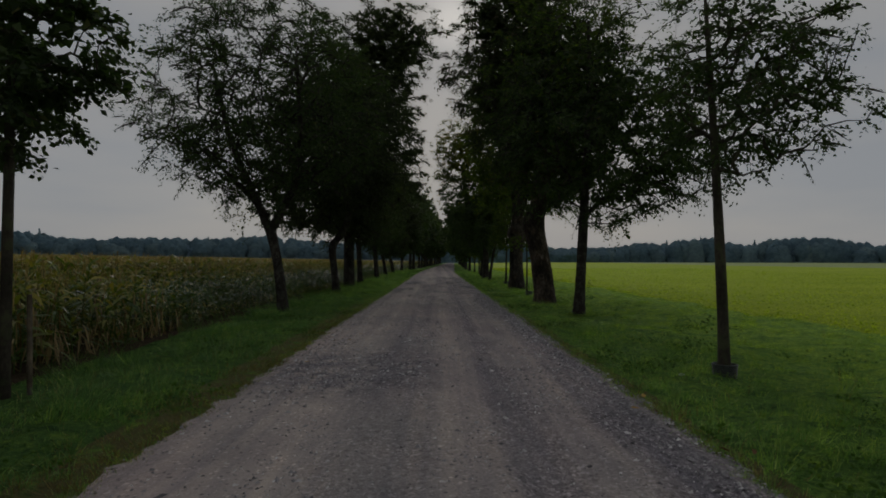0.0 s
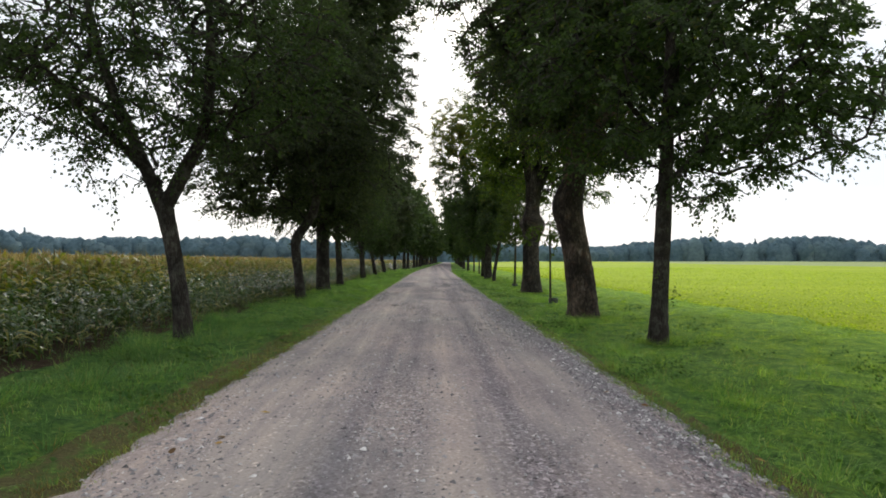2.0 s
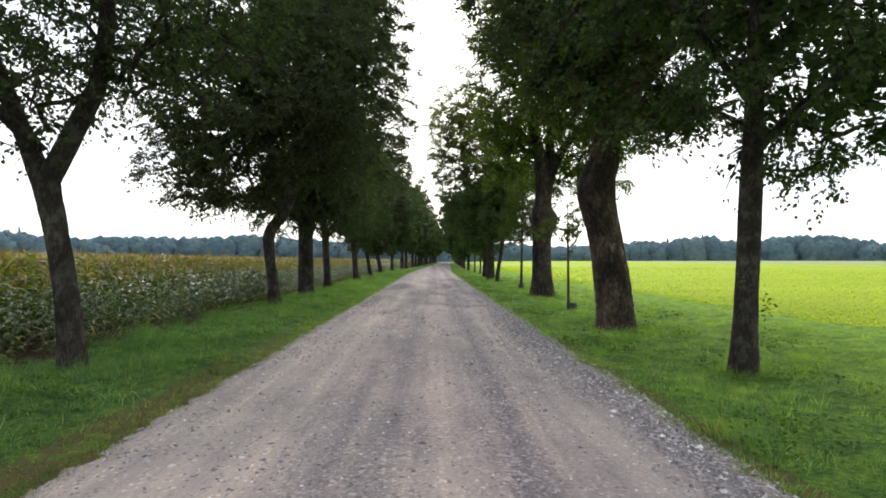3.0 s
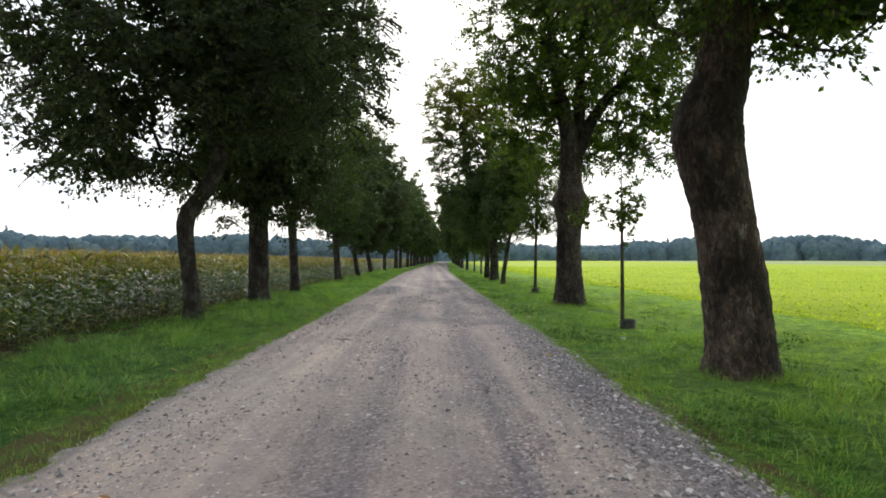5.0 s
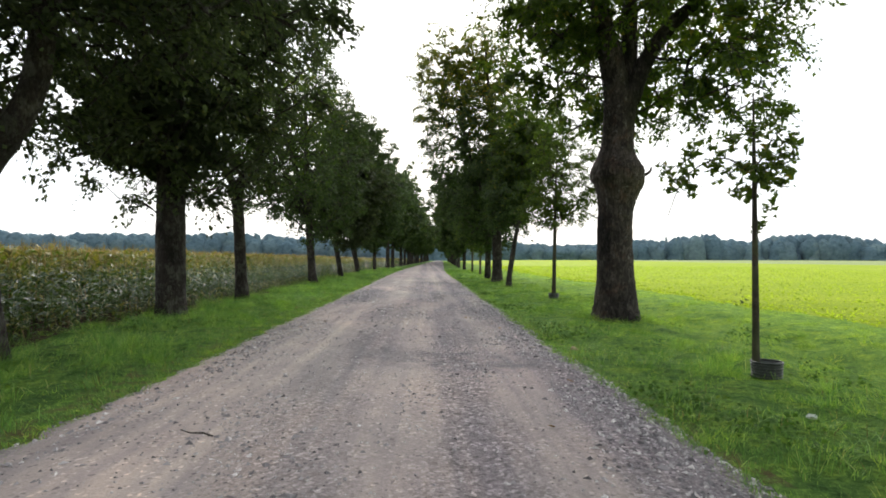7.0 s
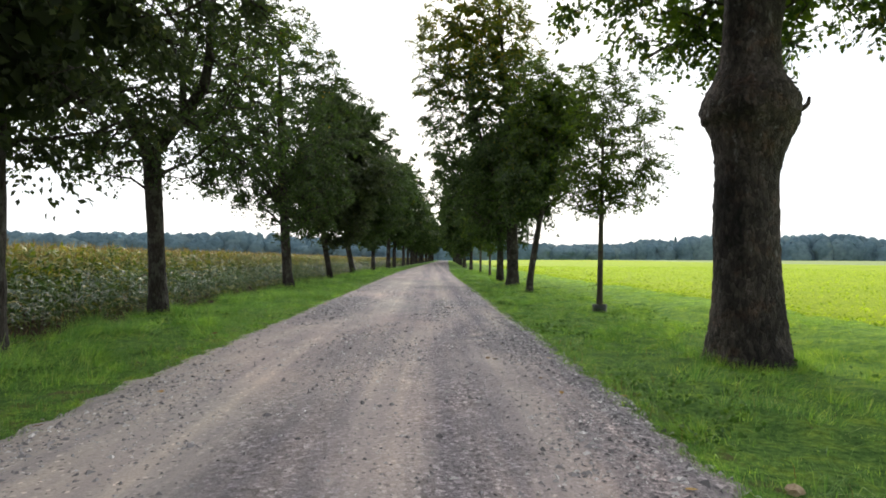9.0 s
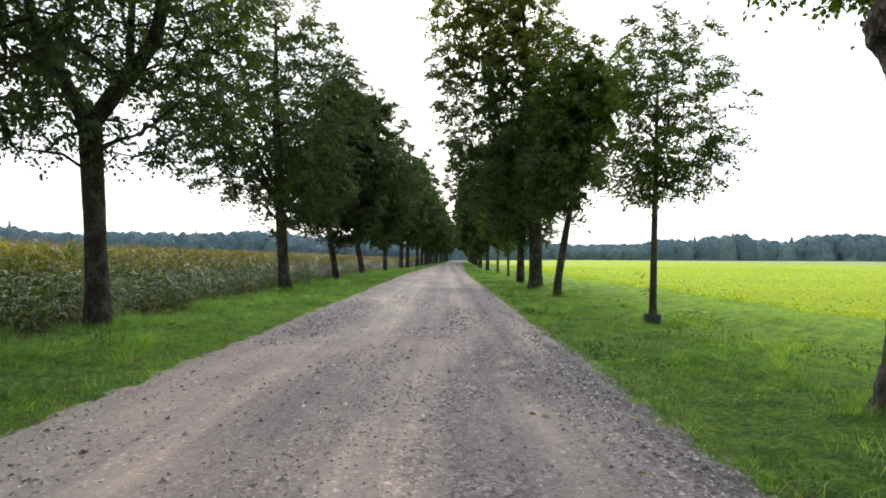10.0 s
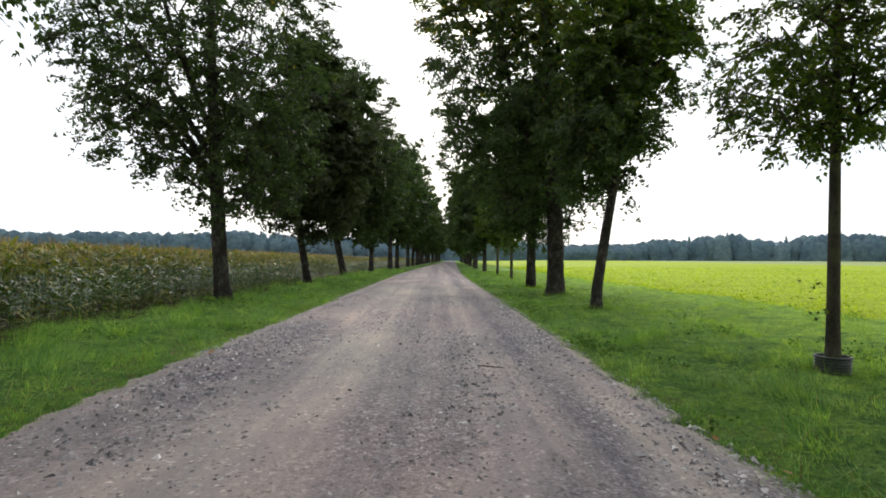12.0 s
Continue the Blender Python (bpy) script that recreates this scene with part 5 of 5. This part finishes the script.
# ---- maize ----
def maize_plant(rng, height, full=True, tassel=True, dry=0.0):
    """Pieces for the stalk, the green and withered leaves and the tassel."""
    bits = {"stalk": [], "green": [], "ripe": [], "dry": [], "tassel": []}
    lean = rng.normal(0, 0.05, 2)
    top = np.array([lean[0] * height, lean[1] * height, height * 0.86])
    z0 = 0 if full else height * 0.5
    line = np.array([top * (z0 / top[2]), top * ((z0 + top[2]) / 2 / top[2]), top])
    v, f, _ = tube(line, [0.014, 0.012, 0.006], 3)
    bits["stalk"].append((v[:-2], f))
    count = 15 if full else 8
    plane = rng.uniform(0, 3.14)
    for i in range(count):
        q = (i + 0.6) / count
        z = (0.04 + 0.82 * q) * height if full else (0.52 + 0.34 * q) * height
        p = top * (z / top[2])
        a = plane + math.pi * (i % 2) + rng.normal(0, 0.7)
        L = (0.38 + 0.26 * math.sin(math.pi * min(1, q + 0.1))) * rng.uniform(0.7, 1.2) * height / 1.9
        d = np.array([math.cos(a), math.sin(a), 0.0])
        s = np.array([-d[1], d[0], rng.normal(0, 0.45)])
        s /= np.linalg.norm(s)
        dead = full and rng.random() < dry * (1.4 - q)
        rise, fall = (0.1, 0.8) if dead else (rng.uniform(0.25, 0.75), rng.uniform(0.2, 0.6))
        wide = rng.uniform(0.75, 1.2) * (0.55 if dead else 1.0)
        pts, widths = [], (0.018, 0.042, 0.034, 0.004)
        for k, w in zip((0, 0.35, 0.7, 1.0), widths):
            c = p + d * L * k * (0.9 if not dead else 0.5) + np.array([0, 0, L * (rise * k * 1.5 - fall * 1.8 * k * k)])
            c[2] = max(c[2], 0.03)
            pts += [c - s * w * wide, c + s * w * wide]
        fs = [(2 * k, 2 * k + 1, 2 * k + 3, 2 * k + 2) for k in range(3)]
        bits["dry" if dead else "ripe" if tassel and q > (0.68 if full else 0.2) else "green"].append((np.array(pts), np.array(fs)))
    for i in range(5 if tassel else 0):
        a = rng.uniform(0, 6.28)
        b = 0.0 if i == 0 else rng.uniform(0.3, 0.8)
        d = np.array([math.cos(a) * b, math.sin(a) * b, 1.0])
        L = (0.28 if i == 0 else 0.2) * height / 1.9
        s = np.array([-math.sin(a), math.cos(a), 0]) * 0.008
        t0 = top + np.array([0, 0, 0.02 * i])
        e = t0 + d * L - np.array([0, 0, 0.3 * b * L])
        bits["tassel"].append((np.array([t0 - s, t0 + s, e + s * 0.5, e - s * 0.5]), np.array([(0, 1, 2, 3)])))
    return {k: joined(b) for k, b in bits.items() if b}


def maize_height(y):
    return 1.93 - 0.0035 * min(max(y, 0), 70)


def edge_factor(row, y):
    """The first rows stand lower, and lower still further along the field."""
    low = 0.82 - 0.36 * min(max((y - 11) / 8, 0), 1)
    return low + (1 - low) * min(row / 7, 1)


def build_maize():
    rng = np.random.default_rng(51)
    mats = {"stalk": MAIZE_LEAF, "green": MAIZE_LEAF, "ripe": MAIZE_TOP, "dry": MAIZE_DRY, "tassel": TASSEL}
    names = {"stalk": "stalk", "green": "leaves", "ripe": "upper_leaves", "dry": "withered_leaves", "tassel": "tassel"}
    brown = [maize_plant(rng, 1.9, True, True, 0.55) for _ in range(8)]
    tall = [maize_plant(rng, 1.9, True, True, 0.08) for _ in range(12)]
    short = [maize_plant(rng, 1.9, True, False, 0.05) for _ in range(12)]
    tops = [maize_plant(rng, 1.9, False) for _ in range(12)]

    def spin(v, a, s, x, y, z):
        c, n = math.cos(a), math.sin(a)
        return np.stack([(v[:, 0] * c - v[:, 1] * n) * s + x, (v[:, 0] * n + v[:, 1] * c) * s + y, v[:, 2] * s + z], -1)

    def kind_for(row, y):
        if y < 15 and rng.random() < 0.8 - 0.08 * row:
            return brown
        return tall if row > 3 or y < 13 else short

    # the nearest plants of the field edge, one by one
    meshes = {}
    y, placed = 5.0, 0
    while placed < 300:
        group = kind_for(0, y)
        i = int(rng.integers(0, len(group)))
        key = (id(group), i)
        if key not in meshes:
            meshes[key] = {k: mesh_of(names[k], v, f, mats[k]) for k, (v, f) in group[i].items()}
        x = -6.75 + 0.08 * rng.normal() + float(wobble(y, 4)) * 0.15
        label = "ripening maize plant with withered brown leaves" if group is brown else "green maize plant with long arching leaves"
        root = thing("maize_plant", (x, y, -0.03), label, "maize plant", "maize plants at the field edge", rng.uniform(0, 6.28))
        s = maize_height(y) / 1.9 * edge_factor(0, y) * rng.uniform(0.8, 1.15)
        root.scale = (s, s, s)
        stalk = part("stalk", meshes[key]["stalk"], root)
        for k, me in meshes[key].items():
            if k != "stalk":
                part(names[k], me, stalk if k == "tassel" else root)
        y += rng.uniform(0.15, 0.23)
        placed += 1
    last = y
    # the rest of the field, joined
    gather = {k: [] for k in mats}

    def plant(q, x, y, s, z=-0.03):
        a = rng.uniform(0, 6.28)
        for k, (v, f) in q.items():
            gather[k].append((spin(v, a, s, x, y, z), f))

    for row in range(0, 8):
        y = -18.0 + rng.random() if row else last
        while y < 74:
            group = kind_for(row, y)
            s = maize_height(y) / 1.9 * edge_factor(row, y) * rng.uniform(0.85, 1.12)
            plant(group[int(rng.integers(0, len(group)))], -6.75 - 0.5 * row + 0.1 * rng.normal(), y, s)
            y += rng.uniform(0.16, 0.28) * (1.0 if y > 3 else 2.2)
    for row in range(0, 8, 2):
        y = 74 + rng.random() * 0.3
        while y < 190:
            plant((tall if row > 3 else short)[int(rng.integers(0, 12))], -6.75 - 0.6 * row + float(bend(y)) + 0.1 * rng.normal(), y, maize_height(y) / 1.9 * edge_factor(row, y) * rng.uniform(0.9, 1.15))
            y += rng.uniform(0.35, 0.6) * (1 + (y - 74) * 0.01)
    for row in range(0, 13):
        y = 4.0 + rng.random()
        while y < 95:
            x = -10.6 - 0.75 * row + 0.12 * rng.normal()
            plant(tops[int(rng.integers(0, 12))], x, y, maize_height(y) / 1.9 * rng.uniform(0.92, 1.08), 0.010 * (-x - 8))
            y += rng.uniform(0.25, 0.6) * (1 + 0.05 * row)
    field = thing("maize_field", (0, 0, 0), "tall ripening maize standing in dense rows", "maize field")
    tagged(field, kind="stuff")
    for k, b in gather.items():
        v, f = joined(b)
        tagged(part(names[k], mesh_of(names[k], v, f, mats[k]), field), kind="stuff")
    # the closed top of the field behind its edge
    xs = -np.concatenate([np.arange(10.4, 30, 0.5), np.arange(30, 80, 2.0), np.linspace(80, 420, 24)])
    ys = np.concatenate([np.arange(-60, 0, 4.0), np.arange(0, 110, 0.6), np.arange(110, 420, 6.0)])
    X, Y = np.meshgrid(xs, ys)
    X = X + bend(Y)
    swell = 0.010 * np.clip(-X - 8, 0, 22) + 0.0085 * np.clip(-X - 30, 0, 330)
    top = (1.93 - 0.0035 * np.clip(Y, 0, 70)) - 0.30 + rng.normal(0, 0.07, X.shape) + swell
    top[:, 0] = 0.0
    v = np.stack([X, Y, top], -1).reshape(-1, 3)
    n, m = X.shape
    i, j = np.meshgrid(np.arange(n - 1), np.arange(m - 1), indexing="ij")
    f = np.stack([i * m + j, (i + 1) * m + j, (i + 1) * m + j + 1, i * m + j + 1], -1).reshape(-1, 4)
    tagged(part("canopy", mesh_of("canopy", v, f, CANOPY), field, "yellowish closed top of the maize"), kind="stuff")
    c = 20000
    x = -12 - 70 * rng.random(c) ** 1.7
    y = 130 * rng.random(c) ** 1.1 - 2
    z = np.array([maize_height(q) for q in y]) - 0.28 + 0.010 * np.clip(-x - 8, 0, 22) + 0.0085 * np.clip(-x - 30, 0, 330)
    v, f = blades(x, y, z, rng.uniform(0.2, 0.36, c), rng.uniform(0.02, 0.05, c), rng, 0.6)
    tagged(part("tassel", mesh_of("tassels", v, f, TASSEL), field), kind="stuff")


# ---- small things on the ground ----
def crumpled(name, x, y, size, mat, label, category, seed):
    """A crushed scrap: a lumpy folded shell."""
    rng = np.random.default_rng(seed)
    bm = bmesh.new()
    bmesh.ops.create_icosphere(bm, subdivisions=2, radius=size)
    for v in bm.verts:
        k = 1 + rng.normal(0, 0.22)
        v.co = Vector((v.co.x * k * 1.2, v.co.y * k, max(v.co.z * k * 0.75, -size * 0.4)))
    me = bpy.data.meshes.new(name)
    bm.to_mesh(me)
    bm.free()
    me.materials.append(mat)
    ob = new(name, me)
    ob.location = (x, y, float(ground_height(x, y)) + size * 0.5)
    return tagged(ob, label, category)


def build_small_things():
    rng = np.random.default_rng(91)
    paper = solid_material("white_paper", lambda t: ramp(t, grain(t, place_coords(t), 60.0), [(0.3, (0.42, 0.45, 0.44)), (0.7, (0.66, 0.68, 0.67))]), 0.7)
    card = solid_material("brown_scrap", lambda t: ramp(t, grain(t, place_coords(t), 60.0), [(0.3, (0.30, 0.21, 0.14)), (0.7, (0.5, 0.38, 0.27))]), 0.8)
    crumpled("crumpled_paper", 4.15, 10.2, 0.04, paper, "small crumpled white paper lying in the grass", "litter", 3)
    crumpled("crumpled_paper", 4.2, 30.27, 0.04, paper, "small crumpled white paper lying in the grass", "litter", 8)
    crumpled("crumpled_cardboard", 3.0, 34.75, 0.05, card, "small pale brown scrap at the road edge", "litter", 4)
    # fallen leaves: each a curled blade of two halves
    fallen = solid_material("fallen_leaf", lambda t: ramp(t, t.nodes.new("ShaderNodeObjectInfo").outputs["Random"], [(0.0, (0.10, 0.055, 0.02)), (0.5, (0.28, 0.15, 0.04)), (1.0, (0.45, 0.30, 0.07))]), 0.7)
    outline = [(-0.5, 0), (-0.3, 0.2), (0, 0.3), (0.3, 0.18), (0.55, 0), (0.3, -0.2), (0, -0.28), (-0.3, -0.18)]
    v = [(px, py, 0.22 * abs(py) + 0.12 * px * px) for px, py in outline] + [(0.0, 0.0, 0.0)]
    f = [(8, i, (i + 1) % 8) for i in range(8)]
    me = mesh_of("fallen_leaf", v, f, fallen)
    spots = [(1.95, 38.0), (2.3, 39.2), (-2.3, 13.0), (-2.6, 22.5), (2.2, 28.0), (-2.5, 48.5), (-3.38, 44.8)]
    spots += [(rng.choice([-1, 1]) * rng.uniform(1.6, 3.2) - 0.2, rng.uniform(4, 62)) for _ in range(60)]
    for x, y in spots:
        ob = new("fallen_leaf", me)
        k = rng.uniform(0.07, 0.13)
        ob.matrix_basis = Matrix.Translation((x, y, (float(road_height(x, y)) + 0.01 if abs(x) < 2.3 else 0.05))) @ Euler((rng.normal(0, 0.25), rng.normal(0, 0.25), rng.uniform(0, 6.28))).to_matrix().to_4x4() @ Matrix.Scale(k, 4)
        tagged(ob, "dry yellowish-brown fallen leaf on the ground", "fallen leaf", "fallen leaves")
    # dry twig on the road
    line = np.array([(0, 0, 0.01), (0.06, 0.09, 0.02), (0.1, 0.2, 0.012), (0.18, 0.3, 0.02)])
    twig = tube_mesh("twig", line, [0.006, 0.007, 0.006, 0.003], 5, BARK)
    for x, y in ((0.75, 10.6), (-1.3, 29.5), (1.0, 47.8)):
        ob = new("twig", twig)
        ob.matrix_basis = Matrix.Translation((x, y, float(road_height(x, y)))) @ Matrix.Rotation(rng.uniform(0, 6.28), 4, "Z")
        tagged(ob, "short dry brown twig lying on the gravel", "twig", "twigs on the road")


# ---- distant woods ----
def build_wood(name, line, depth, height, seed, label):
    """A belt of far trees along a line of (x, y): tall clumps of foliage over an inner mass, distance haze in the
    colour of both.
    """
    rng = np.random.default_rng(seed)
    pts = smooth_line(line, 12)[:, :2]
    seg = np.linalg.norm(np.diff(pts, axis=0), axis=1)
    run = np.r_[0, np.cumsum(seg)]
    total = run[-1]
    count = int(total / 1.3)
    s = np.sort(rng.uniform(0, total, count))
    px, py = np.interp(s, run, pts[:, 0]), np.interp(s, run, pts[:, 1])
    back = rng.random(count) ** 1.6 * depth
    ang = np.arctan2(py, px)
    px, py = px + back * np.cos(ang), py + back * np.sin(ang)
    spire = (rng.random(count) < 0.05) & (back > 0.25 * depth)
    rise = height * (0.80 + 0.10 * np.sin(s / 31) + 0.05 * np.sin(s / 11.3 + 2) + 0.03 * rng.normal(0, 1, count)) * np.where(spire, 1.12, 1.0)
    if px.max() > 200:
        rise = rise * np.interp(px, [100, 138, 150, 196, 208, 226, 244], [0.78, 0.80, 1.12, 1.12, 0.84, 0.84, 1.04])
    rise = rise * np.interp(back / depth, [0.0, 0.22], [0.62, 1.0]) ** rng.uniform(0.2, 1.5, count)
    foot = ground_height(px, py)
    turn = np.linspace(0, 2 * np.pi, 7, endpoint=False)
    steps = np.array([0.0, 0.25, 0.5, 0.72, 0.88, 1.0])
    round_w, cone_w = np.array([1.15, 1.1, 1.05, 0.85, 0.55, 0.12]), np.array([0.95, 1.0, 0.72, 0.45, 0.22, 0.03])
    wide = np.where(spire[:, None], 3.0 * cone_w[None], 6.6 * round_w[None]) * rng.uniform(0.8, 1.2, (count, 1))
    rr = 0.84 * wide[:, :, None] * rng.uniform(0.7, 1.28, (count, 6, 7))
    lift = steps[None, :, None] * rise[:, None, None] + rng.normal(0, 0.35, (count, 6, 7)) * (steps > 0)[None, :, None]
    v = np.stack([px[:, None, None] + rr * np.cos(turn), py[:, None, None] + rr * np.sin(turn), foot[:, None, None] + lift], -1).reshape(-1, 3)
    a, b = np.meshgrid(np.arange(5), np.arange(7), indexing="ij")
    quad = np.stack([a * 7 + b, a * 7 + (b + 1) % 7, (a + 1) * 7 + (b + 1) % 7, (a + 1) * 7 + b], -1).reshape(-1, 4)
    f = (quad[None] + 42 * np.arange(count)[:, None, None]).reshape(-1, 4)
    crowns = (v, f)
    per = 64
    k = rng.random((count, per)) ** 0.7
    w = np.stack([np.interp(k[q], steps, wide[q]) for q in range(count)]) * rng.uniform(0.6, 1.08, (count, per))
    ang2 = rng.uniform(0, 6.28, (count, per))
    c = np.stack([px[:, None] + w * np.cos(ang2), py[:, None] + w * np.sin(ang2), foot[:, None] + rise[:, None] * k * rng.uniform(0.94, 1.03, (count, per))], -1).reshape(-1, 3)
    v, f = joined([crowns, leaf_cloud(c, rng.uniform(0.7, 1.7, len(c)), rng, 0.1, 0.95)])
    root = tagged(thing(name, (0, 0, 0), label, "woods"), kind="stuff")
    tagged(part("foliage", mesh_of("foliage", v, f, HAZED_LEAF, True), root), kind="stuff")
    ss = np.linspace(0, total, int(total / 6))
    bx, by = np.interp(ss, run, pts[:, 0]), np.interp(ss, run, pts[:, 1])
    ang = np.arctan2(by, bx)
    rows = []
    for d, z in ((3.0, -0.5), (5.0, 0.4), (depth * 0.6, 0.5), (depth + 10, 0.45), (depth + 12, -0.5)):
        hz = height * (z + 0.05 * np.sin(ss / 17) + 0.05 * rng.normal(0, 1, len(ss))) if z > 0 else np.full(len(ss), -0.3)
        rows.append(np.stack([bx + d * np.cos(ang), by + d * np.sin(ang), hz + ground_height(bx, by)], -1))
    v = np.stack(rows, 1).reshape(-1, 3)
    n, m = len(ss), len(rows)
    i, j = np.meshgrid(np.arange(n - 1), np.arange(m - 1), indexing="ij")
    f = np.stack([i * m + j, (i + 1) * m + j, (i + 1) * m + j + 1, i * m + j + 1], -1).reshape(-1, 4)
    tagged(part("understorey", mesh_of("understorey", v, f, WOOD_HAZED), root, "dark interior of the woods"), kind="stuff")


build_ground()
build_road()
build_trees()
for gx, gy, gr in ((4.97, 10.35, 0.19), (5.02, 32.42, 0.18), (5.6, 48.1, 0.195)):
    build_guard(gx, gy, gr, 0.21)
build_stake(-5.4, 7.9, 1.35, 0.035, -0.03)
build_stake(-5.85, 7.8, 2.7, 0.035, 0.03)
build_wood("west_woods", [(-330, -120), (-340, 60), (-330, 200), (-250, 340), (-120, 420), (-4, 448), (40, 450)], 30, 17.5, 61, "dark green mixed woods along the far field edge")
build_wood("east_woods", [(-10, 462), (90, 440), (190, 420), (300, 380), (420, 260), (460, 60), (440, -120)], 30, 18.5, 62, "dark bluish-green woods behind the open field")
build_maize()
build_crop()
build_grass()
build_stones()
build_small_things()
